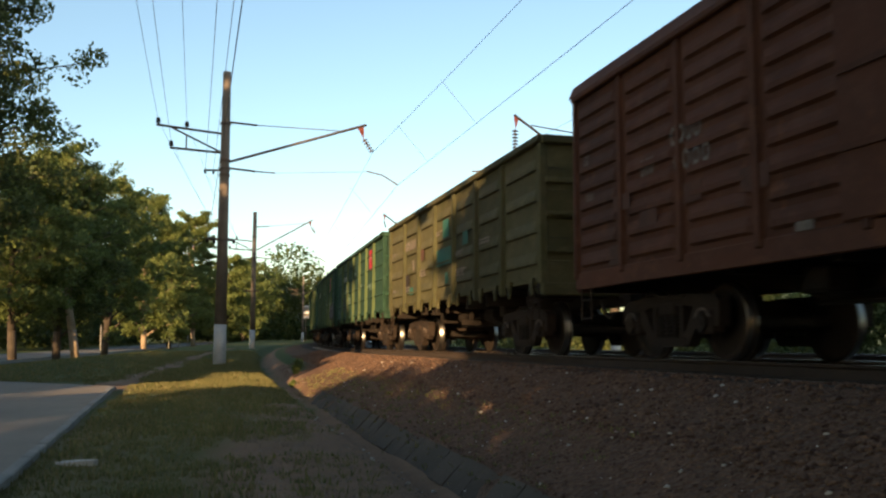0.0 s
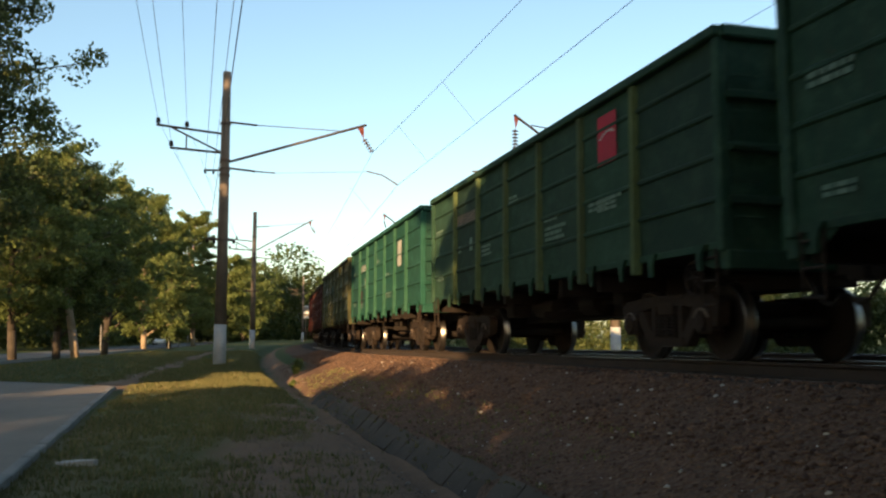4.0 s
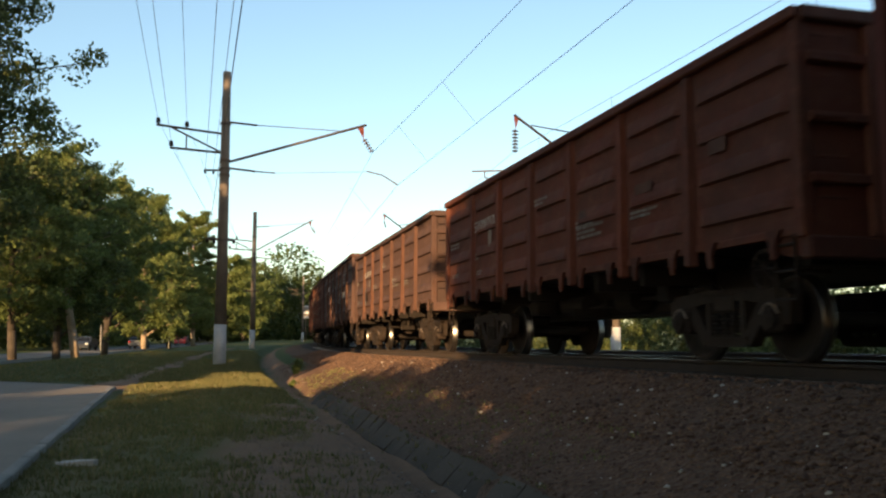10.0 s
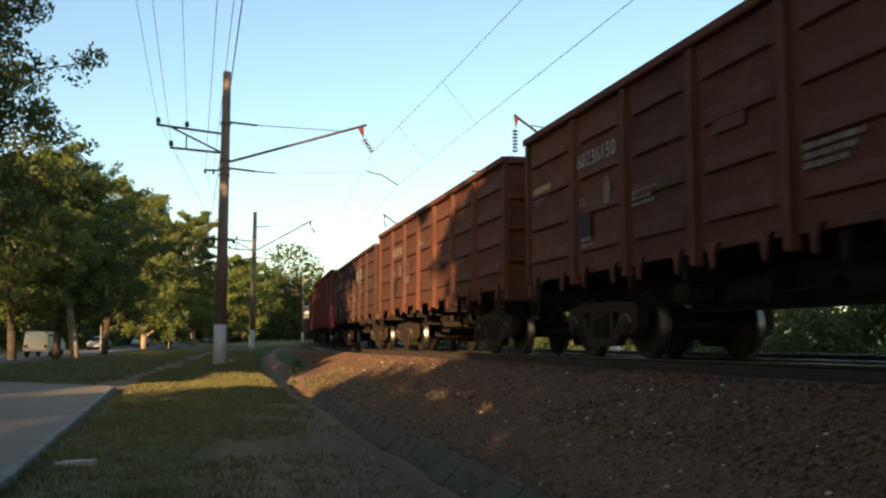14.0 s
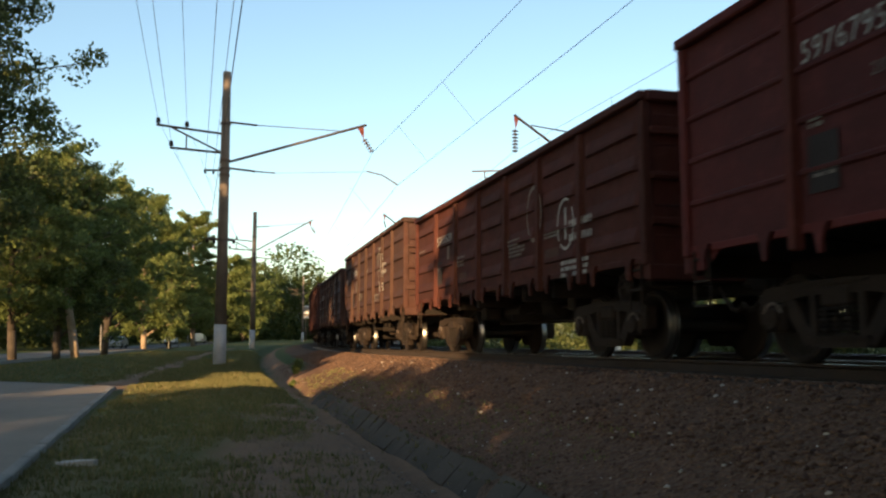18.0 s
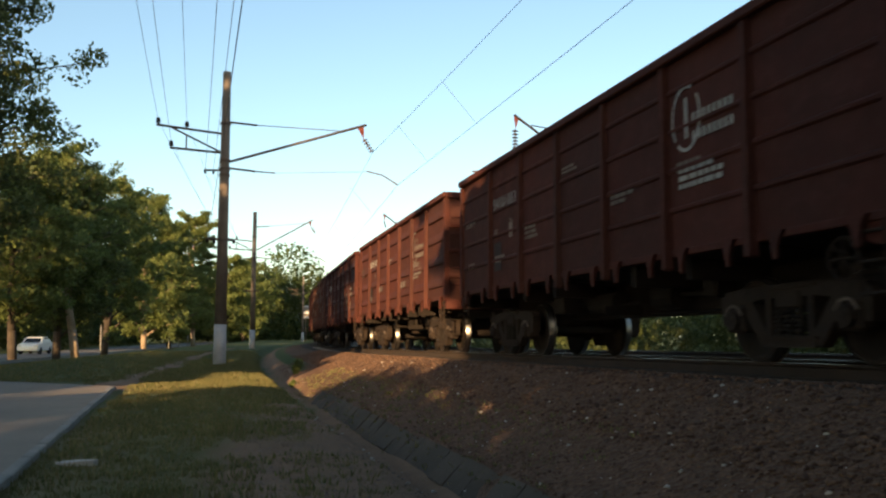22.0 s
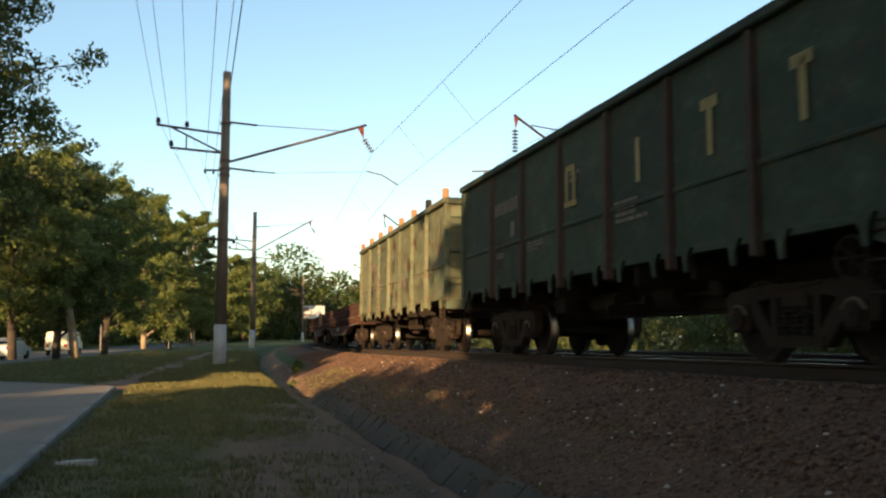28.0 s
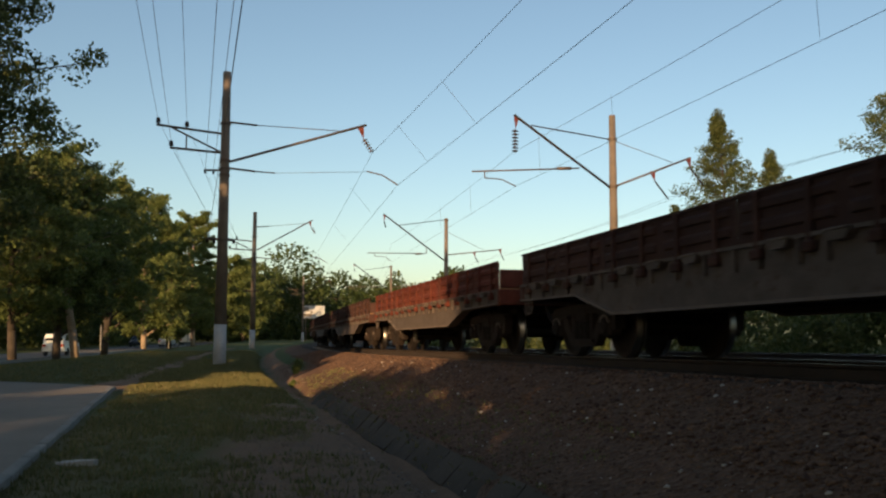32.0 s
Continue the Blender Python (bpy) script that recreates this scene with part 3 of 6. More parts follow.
def tie(name, places, r, label, sag):
    """A wire through places given as s, lat, z."""
    return wire(name, [on_track(*q) for q in places], r, label, sag)


tie("contact_wire", [(-41, 0.3, 7.7), (-4, -0.35, 7.35), (33.35, 0.02, 6.97), (71.9, 0.0, 6.6), (112, 0.1, 6.5), (150, 0, 6.4)], 0.0072, "taut copper contact wire over the near track", 0.02)
tie("messenger_wire", [(-41, 0.9, 9.0), (-4, 0.5, 8.55), (33.35, 1.03, 8.2), (71.9, 0.95, 7.9), (112, 0.9, 7.8), (150, 0.6, 7.7)], 0.0072, "messenger wire over the near track", 0.12)
tie("contact_wire", [(-41, -5.4, 8.3), (0, -6.5, 7.96), (36.0, -5.67, 7.59), (72.9, -5.2, 7.2), (126, -5.4, 7.0)], 0.0072, "taut copper contact wire over the second track", 0.02)
tie("messenger_wire", [(-41, -5.4, 9.9), (0, -6.4, 9.5), (36.0, -5.63, 9.13), (72.9, -5.2, 8.75), (126, -5.4, 8.5)], 0.0072, "messenger wire over the second track", 0.15)
for s, la, za, lb, zb in ((23.0, -0.11, 7.04, 0.88, 8.17), (40.5, 0.02, 6.86, 1.0, 8.02), (52.0, 0.0, 6.76, 1.0, 7.93), (28.5, -0.04, 7.0, 0.95, 8.15), (26.35, -5.89, 7.69, -5.83, 9.12), (33.05, -5.74, 7.62, -5.69, 9.12), (16.3, -6.12, 7.79, -6.05, 9.15), (43.5, -5.57, 7.51, -5.54, 8.95), (50.7, -5.47, 7.44, -5.45, 8.85)):
    tie("dropper", [(s, la, za), (s, lb, zb)], 0.005, "thin dropper between contact and messenger wire", 0.0)
for off, z in ((2.42, 9.02), (1.4, 9.0), (1.94, 8.22), (0.7, 7.12), (0.42, 7.12), (0.55, 4.6)):
    tie("feeder_wire", [(-41, 5.9 + off, z + 0.4), (-4, 6.1 + off, z + 0.25)] + [(s, lat + off, z) for s, lat in NEAR_MASTS], 0.0065, "thin feeder wire along the verge masts", 0.35)
for off, z in ((2.6, 7.35), (4.3, 7.9)):
    tie("feeder_wire", [(-41, -10.2 - off, z + 0.8), (0, -10.2 - off, z + 0.4)] + [(s, lat - off, z) for s, lat in FAR_MASTS], 0.0065, "thin feeder wire along the far masts", 0.35)


# ---- concrete slabs that line the ditch ----
def build_ditch():
    ditch = tagged(new("ditch_lining"), "weathered grey concrete slabs lining the shallow ditch", "ditch", kind="structure")
    rng = np.random.default_rng(3)
    s = 2.5
    while s < 20:
        for la, lb in ((4.30, 4.575),):
            bm = fresh()
            top = []
            jit = rng.normal(size=4) * 0.012
            for k, (ss, lat) in enumerate(((s + 0.005, la), (s + 0.585, la), (s + 0.585, lb), (s + 0.005, lb))):
                p = on_track(ss, lat, 0)
                zz = knots([(4.25, -0.12), (4.58, -0.46), (4.92, -0.46), (5.4, -0.04)], lat)
                top.append(bm.verts.new((p.x, p.y, zz + 0.022 + jit[k])))
            low = [bm.verts.new(v.co - Vector((0, 0, 0.09))) for v in top]
            bm.faces.new(top)
            bm.faces.new(low[::-1])
            for i in range(4):
                j = (i + 1) % 4
                bm.faces.new((top[j], top[i], low[i], low[j]))
            bmesh.ops.recalc_face_normals(bm, faces=bm.faces)
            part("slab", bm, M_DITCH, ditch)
        s += 0.6


build_ditch()


# ---- grass ----
def build_grass(name, label, count, lat0, lat1, s0, s1, h0, h1, seed, power=1.4, thin=0.5, material=None, tuft=0.05):
    """Blades in tufts, in one mesh; fewer where the ground is trodden bare."""
    rng = np.random.default_rng(seed)
    vs = []
    made = 0
    while made < count:
        s = s0 + (s1 - s0) * rng.random() ** power
        lat = lat0 + (lat1 - lat0) * rng.random()
        p = on_track(s, lat, 0)
        g, e, d = cover_at(s, lat, p.x, p.y)
        patch = noise.noise(Vector((p.x * 0.6, p.y * 0.6, 2.0)))
        if e + max(0, -patch) * 0.8 > thin + 0.5 * rng.random():
            made += 1
            continue
        z = ground_z(p.x, p.y) - 0.01
        n = 7
        tall = h0 + (h1 - h0) * rng.random() ** 2 * (0.7 + 0.6 * max(0, patch))
        for k in range(n):
            a = rng.random() * 6.283
            r = tuft * rng.random() ** 0.5 * (1 + s * 0.03)
            x, y = p.x + r * math.cos(a), p.y + r * math.sin(a)
            b = rng.random() * 6.283
            w = (0.004 + 0.004 * rng.random()) * (1 + s * 0.06)
            hh = tall * (0.5 + 0.7 * rng.random())
            lx, ly = math.cos(a) * hh * 0.55 * rng.random(), math.sin(a) * hh * 0.55 * rng.random()
            dx, dy = w * math.cos(b), w * math.sin(b)
            vs += [(x - dx, y - dy, z), (x + dx, y + dy, z), (x + lx, y + ly, z + hh)]
        made += 1
    v = np.array(vs)
    me = array_mesh(name, v, np.arange(len(v)).reshape(-1, 3), material or M_GRASS)
    return tagged(new(name, me), label, "grass", kind="stuff")


build_grass("verge_grass", "short dry grass of the verge beside the footpath", 26000, 5.35, 8.44, 3.0, 40, 0.012, 0.10, 11, 1.5, 0.42)
build_grass("mast_verge_grass", "green grass round the catenary masts beside the ditch", 9000, 4.95, 9.6, 20, 62, 0.02, 0.10, 14, 1.3, 0.45)
build_grass("far_verge_grass", "green grass between footpath and road", 9000, 8.3, 16.5, 22.8, 62, 0.03, 0.12, 12, 1.2)
build_grass("bank_weeds", "sparse weeds on the gravel bank", 1000, 3.2, 4.6, 7, 26, 0.02, 0.09, 13, 1.0, 2.0)


def build_weed(s, lat, h, seed):
    """A leafy weed at the foot of the bank."""
    rng = np.random.default_rng(seed)
    p = on_track(s, lat, 0)
    weed = tagged(new("weed"), "leafy green weed at the foot of the bank", "weed")
    weed.location = (p.x, p.y, ground_z(p.x, p.y) - 0.02)
    bm = fresh()
    cs, rs = [], []
    for k in range(9):
        a = rng.random() * 6.283
        tip = Vector((math.cos(a) * h * 0.4 * rng.random(), math.sin(a) * h * 0.4 * rng.random(), h * (0.6 + 0.4 * rng.random())))
        tube(bm, (0, 0, 0), tip, 0.008, 0.004, 5)
        for q in (0.4, 0.7, 1.0):
            cs.append(tuple(tip * q))
            rs.append(0.10 * h + 0.03)
    part("stems", bm, M_GRASS, weed)
    part("leaves", leaves(rng, cs, rs, 420, 0.035, M_LEAF, "leaves"), None, weed)


def build_billboard():
    """A white board on two posts by the far bend."""
    board = tagged(new("billboard"), "white board on posts beside the railway bend", "billboard")
    board.location = (seen(556, 160), 160, 0)
    bm = fresh()
    box(bm, -2.0, 2.0, -0.08, 0.08, 4.05, 6.35, 0.03)
    part("board", bm, M_WHITE, board, "plain white board")
    bm = fresh()
    for k, (x, z, w, h) in enumerate(((-1.75, 5.3, 0.9, 0.75), (-1.7, 4.4, 1.4, 0.5), (-0.6, 5.0, 0.5, 0.35))):
        box(bm, x, x + w, -0.10, -0.085, z, z + h)
    part("print", bm, M_MARK_OLD, board, "grey printed shapes")
    for x in (-1.4, 1.4):
        bm = fresh()
        tube(bm, (x, 0.12, -0.6), (x, 0.12, 6.2), 0.09, seg=8)
        part("post", bm, M_IRON, board)


def flat_stone():
    """A pale flat stone in the grass beside the footpath."""
    p = on_track(8.5, 8.07, 0)
    bm = fresh()
    ring = [(0.17 * math.cos(a) * (1 + 0.2 * math.sin(2.6 * a)), 0.09 * math.sin(a) * (1 + 0.25 * math.cos(3 * a))) for a in [2 * math.pi * k / 11 for k in range(11)]]
    lo = [bm.verts.new((x * 1.05, y * 1.05, -0.03)) for x, y in ring]
    hi = [bm.verts.new((x, y, 0.035 + 0.01 * math.sin(7 * x))) for x, y in ring]
    bm.faces.new(lo[::-1])
    bm.faces.new(hi)
    for i in range(11):
        j = (i + 1) % 11
        bm.faces.new((lo[i], lo[j], hi[j], hi[i]))
    ob = part("flat_stone", bm, M_PALE, None, "", Matrix.Translation((p.x, p.y, ground_z(p.x, p.y))))
    tagged(ob, "pale flat stone lying in the verge grass", "stone")


flat_stone()


def thin_post(px, depth, height):
    """A slender pale post on the grass by the road."""
    x = (px - 784) / 1562.5 * depth
    z = ground_z(x, depth)
    post = tagged(new("thin_post"), "slender pale post on the roadside grass", "post", "posts by the road")
    post.location = (x, depth, z)
    bm = fresh()
    tube(bm, (0, 0, -0.3), (0, 0, height), 0.065, 0.055, 10)
    part("shaft", bm, M_KERB, post, smooth=True)
    bm = fresh()
    tube(bm, (0, 0, height), (0, 0, height + 0.05), 0.075, 0.05, 10)
    part("cap", bm, M_KERB, post)


for px, depth, height in ((182, 88, 2.6), (302, 104, 2.2), (319, 110, 2.1), (335, 112, 2.0), (28, 70, 2.4)):
    thin_post(px, depth, height)
# ---- the train ----
# Wagon space: x on along the track (away from the eye), y to the verge side, z up from the rail's top.
PAINTS = {
    "maroon": paint("paint_maroon", (0.115, 0.034, 0.026), (0.085, 0.030, 0.024)),
    # the large warm rust spots also paint in dapples of sunlight
    "boxcar": paint("paint_boxcar", (0.155, 0.067, 0.040), (0.115, 0.056, 0.038), rust=(0.14, 0.056, 0.026), rust_at=0.57, spot=2.6),
    "red": paint("paint_red", (0.210, 0.042, 0.027), (0.150, 0.040, 0.028)),
    "brick": paint("paint_brick", (0.185, 0.058, 0.036), (0.140, 0.060, 0.042)),
    "brown": paint("paint_brown", (0.168, 0.066, 0.043), (0.125, 0.060, 0.044)),
    "umber": paint("paint_umber", (0.118, 0.055, 0.043), (0.086, 0.052, 0.046), rust_at=0.57),
    "olive": paint("paint_olive", (0.100, 0.098, 0.042), (0.125, 0.110, 0.055), rust_at=0.62),
    "sand": paint("paint_sand", (0.112, 0.122, 0.046), (0.135, 0.125, 0.055), rust_at=0.60),
    "green": paint("paint_green", (0.026, 0.078, 0.046), (0.038, 0.090, 0.056), rust_at=0.66, dust=0.15),
    "emerald": paint("paint_emerald", (0.013, 0.090, 0.060), (0.022, 0.102, 0.070), rust_at=0.68, dust=0.12),
    "emerald2": paint("paint_emerald_posts", (0.030, 0.125, 0.070), (0.040, 0.130, 0.080), rust_at=0.68, dust=0.12),
    "taupe": paint("paint_taupe", (0.132, 0.080, 0.068), (0.112, 0.074, 0.066), rust_at=0.56),
    "sage": paint("paint_sage", (0.064, 0.098, 0.072), (0.085, 0.112, 0.080), rust=(0.085, 0.05, 0.03), rust_at=0.55, spot=3.6),
    "moss": paint("paint_moss", (0.150, 0.205, 0.135), (0.205, 0.205, 0.125), rust=(0.095, 0.045, 0.024), rust_at=0.52, dust=0.5, spot=3.2),
    "crimson": paint("paint_crimson", (0.185, 0.040, 0.040), (0.150, 0.040, 0.040), rust_at=0.66, dust=0.1),
    "flat": paint("paint_flat", (0.100, 0.046, 0.034), (0.085, 0.046, 0.038), rust_at=0.54),
    "flatred": paint("paint_flatred", (0.22, 0.055, 0.032), (0.150, 0.045, 0.030), rust_at=0.56),
    "flat_sill": paint("paint_flat_sill", (0.215, 0.165, 0.138), (0.165, 0.125, 0.105), rust_at=0.56),
    "sill": paint("paint_sill", (0.110, 0.080, 0.064), (0.080, 0.058, 0.047), rust_at=0.52),
    "lime": paint("paint_lime_posts", (0.125, 0.165, 0.060), (0.105, 0.150, 0.065), rust_at=0.68, dust=0.1),
}
for _name in ("maroon", "red", "brick", "brown", "umber", "olive", "sand", "taupe"):
    _b = {"maroon": (0.135, 0.045, 0.034), "red": (0.27, 0.068, 0.042), "brick": (0.27, 0.088, 0.054), "brown": (0.215, 0.095, 0.062), "umber": (0.135, 0.075, 0.055), "olive": (0.13, 0.125, 0.055), "sand": (0.145, 0.15, 0.06), "taupe": (0.225, 0.112, 0.076)}[_name]
    _b = tuple(c * 0.86 for c in _b)
    PAINTS[_name + "_post"] = paint("paint_" + _name + "_post", _b, tuple(c * 0.7 for c in _b), rust_at=0.60, dust=0.2)
M_MARK = surface("white_lettering", (0.42, 0.41, 0.38), (0.30, 0.29, 0.265), 6.0, 0.8, 0, 30, 0.1)
M_MARK_OLD = surface("faded_lettering", (0.22, 0.19, 0.165), (0.14, 0.11, 0.09), 6.0, 0.85, 0, 30, 0.1)
M_MARK_GREEN = surface("faded_green_lettering", (0.17, 0.24, 0.19), (0.10, 0.17, 0.13), 6.0, 0.85, 0, 30, 0.1)
M_TEAL = surface("teal_patch", (0.020, 0.115, 0.090), (0.032, 0.105, 0.080), 3.0, 0.7)
M_REDLOGO = surface("red_patch", (0.42, 0.022, 0.045), (0.34, 0.025, 0.045), 3.0, 0.7)
M_BLACKPATCH = surface("dark_patch", (0.030, 0.022, 0.021), (0.042, 0.032, 0.029), 3.0, 0.8)
M_GRAF = surface("grey_spray", (0.13, 0.13, 0.145), (0.09, 0.095, 0.11), 3.0, 0.7)
M_YELLOW = surface("yellow_lettering", (0.36, 0.29, 0.13), (0.24, 0.19, 0.095), 4.0, 0.8)
M_BROWNPATCH = surface("brown_patch", (0.085, 0.045, 0.033), (0.06, 0.034, 0.026), 4.0, 0.85)
M_RUSTPATCH = surface("rust_patch", (0.11, 0.05, 0.034), (0.075, 0.038, 0.028), 4.0, 0.85)
M_FLAKE_RUST = surface("flaked_rust", (0.105, 0.062, 0.040), (0.075, 0.045, 0.03), 5.0, 0.9)
M_FLAKE_GREEN = surface("flaked_green", (0.060, 0.105, 0.072), (0.07, 0.11, 0.078), 5.0, 0.8)
M_FLAKE_PALE = surface("flaked_pale", (0.20, 0.185, 0.115), (0.15, 0.145, 0.095), 5.0, 0.85)
M_WOOD = surface("timber", (0.34, 0.20, 0.10), (0.26, 0.15, 0.08), 4.0, 0.85)
# dust on sill flanges; also painted highlights on journal boxes and pocket lips
M_DUST_GLINT = surface("dust_and_glint", (0.190, 0.148, 0.122), (0.130, 0.100, 0.084), 3.0, 0.9)
CACHE = {}
WHEELS = []      # (wheel set, offset of its axle along the train)
WAGONS = []      # (wagon, offset of its middle along the train, half the distance of its pivots)
R_WHEEL = 0.475


def cached(key, material, build):
    """One mesh for each shape and paint."""
    k = (key, material.name)
    if k not in CACHE:
        bm = fresh()
        build(bm)
        bmesh.ops.recalc_face_normals(bm, faces=bm.faces)
        me = bpy.data.meshes.new(key)
        bm.to_mesh(me)
        bm.free()
        me.materials.append(material)
        CACHE[k] = me
    return CACHE[k]


def wheel_shape(bm):
    for side in (-1, 1):
        prof = [(0.0, 0.86), (0.085, 0.86), (0.10, 0.83), (0.15, 0.80), (0.37, 0.785), (0.41, 0.80), (0.42, 0.835), (R_WHEEL - 0.01, 0.835), (R_WHEEL, 0.825), (R_WHEEL + 0.003, 0.735), (R_WHEEL + 0.028, 0.72), (R_WHEEL + 0.028, 0.70), (0.40, 0.695), (0.15, 0.69), (0.09, 0.66), (0.0, 0.66)]
        lathe(bm, [(max(r, 0.001), side * o) for r, o in prof], 28)
    lathe(bm, [(0.085, -0.7), (0.08, 0), (0.085, 0.7)], 12)


def wheel_mesh():
    if "wheelset" not in CACHE:
        bm = fresh()
        wheel_shape(bm)
        bmesh.ops.recalc_face_normals(bm, faces=bm.faces)
        for f in bm.faces:
            f.smooth = True
            rad = [math.hypot(v.co.x, v.co.z) for v in f.verts]
            if min(rad) > R_WHEEL - 0.011 and abs(f.normal.y) < 0.8:
                f.material_index = 1
            elif min(rad) > 0.41 and max(rad) < R_WHEEL + 0.001:
                f.material_index = 2
        me = bpy.data.meshes.new("wheelset")
        bm.to_mesh(me)
        bm.free()
        for m in (M_STEEL, M_TREAD, M_RUST):
            me.materials.append(m)
        CACHE["wheelset"] = me
    return CACHE["wheelset"]


def bolster_shape(bm):
    """The cross member of a bogie with its centre plate and brake beams."""
    box(bm, -0.22, 0.22, -1.12, 1.12, 0.57, 0.78, 0.03)
    box(bm, -0.16, 0.16, -0.25, 0.25, 0.78, 0.90)
    for d in (-1, 1):
        box(bm, d * 0.36, d * 0.44, -0.85, 0.85, 0.35, 0.45)
        for q in (-1, 1):
            box(bm, d * 0.43, d * 0.49, q * 0.77 - 0.09, q * 0.77 + 0.09, 0.28, 0.62, 0.01)


def side_frame_shape(bm):
    """A cast side frame with its open windows; y is outwards from its own plane."""
    y0, y1 = -0.085, 0.085
    top = [(1.20, 0.42), (1.23, 0.72), (1.12, 0.80), (0.45, 0.845)]
    low = [(0.40, 0.70), (0.74, 0.655), (1.08, 0.62), (1.10, 0.42)]
    prism(bm, [(-x, z) for x, z in top] + top[::-1] + low[::-1] + [(-x, z) for x, z in low], y0, y1)
    prism(bm, [(-0.46, 0.28), (0.46, 0.28), (0.40, 0.17), (-0.40, 0.17)], y0, y1)
    for z0, z1 in ((0.795, 0.83), (0.255, 0.285)):
        box(bm, -0.44, 0.44, y1 - 0.01, y1 + 0.025, z0, z1)
    for d in (-1, 1):
        prism(bm, [(d * 0.64, 0.67), (d * 0.86, 0.63), (d * 0.48, 0.175), (d * 0.33, 0.26)], y0 + 0.01, y1 - 0.01)
        prism(bm, [(d * 0.30, 0.73), (d * 0.39, 0.73), (d * 0.39, 0.26), (d * 0.30, 0.26)], y0 + 0.015, y1 - 0.005)


def spring_shape(bm):
    """A nest of two rows of coil springs."""
    for k in (-0.17, 0.0, 0.17):
        for d in (-0.055, 0.055):
            tube(bm, (k, d, 0.28), (k, d, 0.58), 0.035, seg=6)
            for q in range(6):
                z = 0.285 + q * 0.05
                tube(bm, (k, d, z), (k, d, z + 0.028), 0.072, 0.066, 9)


def journal_shape(bm):
    """The box at an axle's end with its round cover."""
    box(bm, -0.17, 0.17, -0.09, 0.12, 0.33, 0.63, 0.03)
    tube(bm, (0, 0.10, 0.47), (0, 0.17, 0.47), 0.125, 0.11, 14)
    tube(bm, (0, 0.165, 0.47), (0, 0.185, 0.47), 0.05, 0.05, 8)


def adapter_glint_shape(bm):
    """A pale arc for the worn saddle over a journal box, its highlight in colour."""
    for a0, a1 in ((20, 60), (60, 90), (90, 120), (120, 160)):
        p, q = [(0.165 * math.cos(radians(a)), 0.135, 0.475 + 0.165 * math.sin(radians(a))) for a in (a0, a1)]
        tube(bm, p, q, 0.016, seg=5)


def add_bogie(wagon, x, offset):
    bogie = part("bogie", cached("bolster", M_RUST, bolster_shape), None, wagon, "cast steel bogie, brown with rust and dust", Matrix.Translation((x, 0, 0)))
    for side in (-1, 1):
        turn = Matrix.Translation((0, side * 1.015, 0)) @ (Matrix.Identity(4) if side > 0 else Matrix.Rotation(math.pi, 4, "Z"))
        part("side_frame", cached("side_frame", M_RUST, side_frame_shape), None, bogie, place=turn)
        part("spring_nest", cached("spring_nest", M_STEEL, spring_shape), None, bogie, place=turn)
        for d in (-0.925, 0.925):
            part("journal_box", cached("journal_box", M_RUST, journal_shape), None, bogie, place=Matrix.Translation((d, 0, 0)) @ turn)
            if side > 0:
                part("adapter", cached("adapter", M_DUST_GLINT, adapter_glint_shape), None, bogie, place=Matrix.Translation((d, 0, 0)) @ turn)
    for d in (-0.925, 0.925):
        w = part("wheelset", wheel_mesh(), None, bogie, "steel wheels with bright treads on an axle", Matrix.Translation((d, 0, R_WHEEL)))
        WHEELS.append((w, offset + x + d))


def coupler(bm, d, x):
    """Automatic coupler with its shank, at an end of the frame; d is the sense of x."""
    box(bm, min(x, x + d * 0.30), max(x, x + d * 0.30), -0.10, 0.10, 0.96, 1.14, 0.02)
    prism(bm, [(x + d * 0.28, 0.90), (x + d * 0.56, 0.92), (x + d * 0.56, 1.18), (x + d * 0.28, 1.22)], -0.19, 0.12)


def brake_hose(bm, d, x):
    """A hanging air hose beside the coupler."""
    pts = [(0.0, 0.96), (0.12, 0.80), (0.28, 0.66), (0.42, 0.63), (0.56, 0.72)]
    for (a, za), (b, zb) in zip(pts, pts[1:]):
        tube(bm, (x + d * a, 0.42, za), (x + d * b, 0.42, zb), 0.03, seg=6)


def brake_wheel(wagon, x, z, material):
    """A spoked wheel of the hand brake below the side, with its shaft."""
    def build(bm):
        for k in range(16):
            a0, a1 = 2 * math.pi * k / 16, 2 * math.pi * (k + 1) / 16
            tube(bm, (0.2 * math.cos(a0), 1.40, 0.2 * math.sin(a0)), (0.2 * math.cos(a1), 1.40, 0.2 * math.sin(a1)), 0.016, seg=5)
        for k in range(4):
            a = math.pi * k / 4
            tube(bm, (0.2 * math.cos(a), 1.40, 0.2 * math.sin(a)), (-0.2 * math.cos(a), 1.40, -0.2 * math.sin(a)), 0.011, seg=5)
        tube(bm, (0, 1.40, 0), (0, 0.6, 0), 0.022, seg=6)
    part("brake_wheel", cached("brake_wheel", material, build), None, wagon, "spoked hand brake wheel", Matrix.Translation((x, 0, z)))


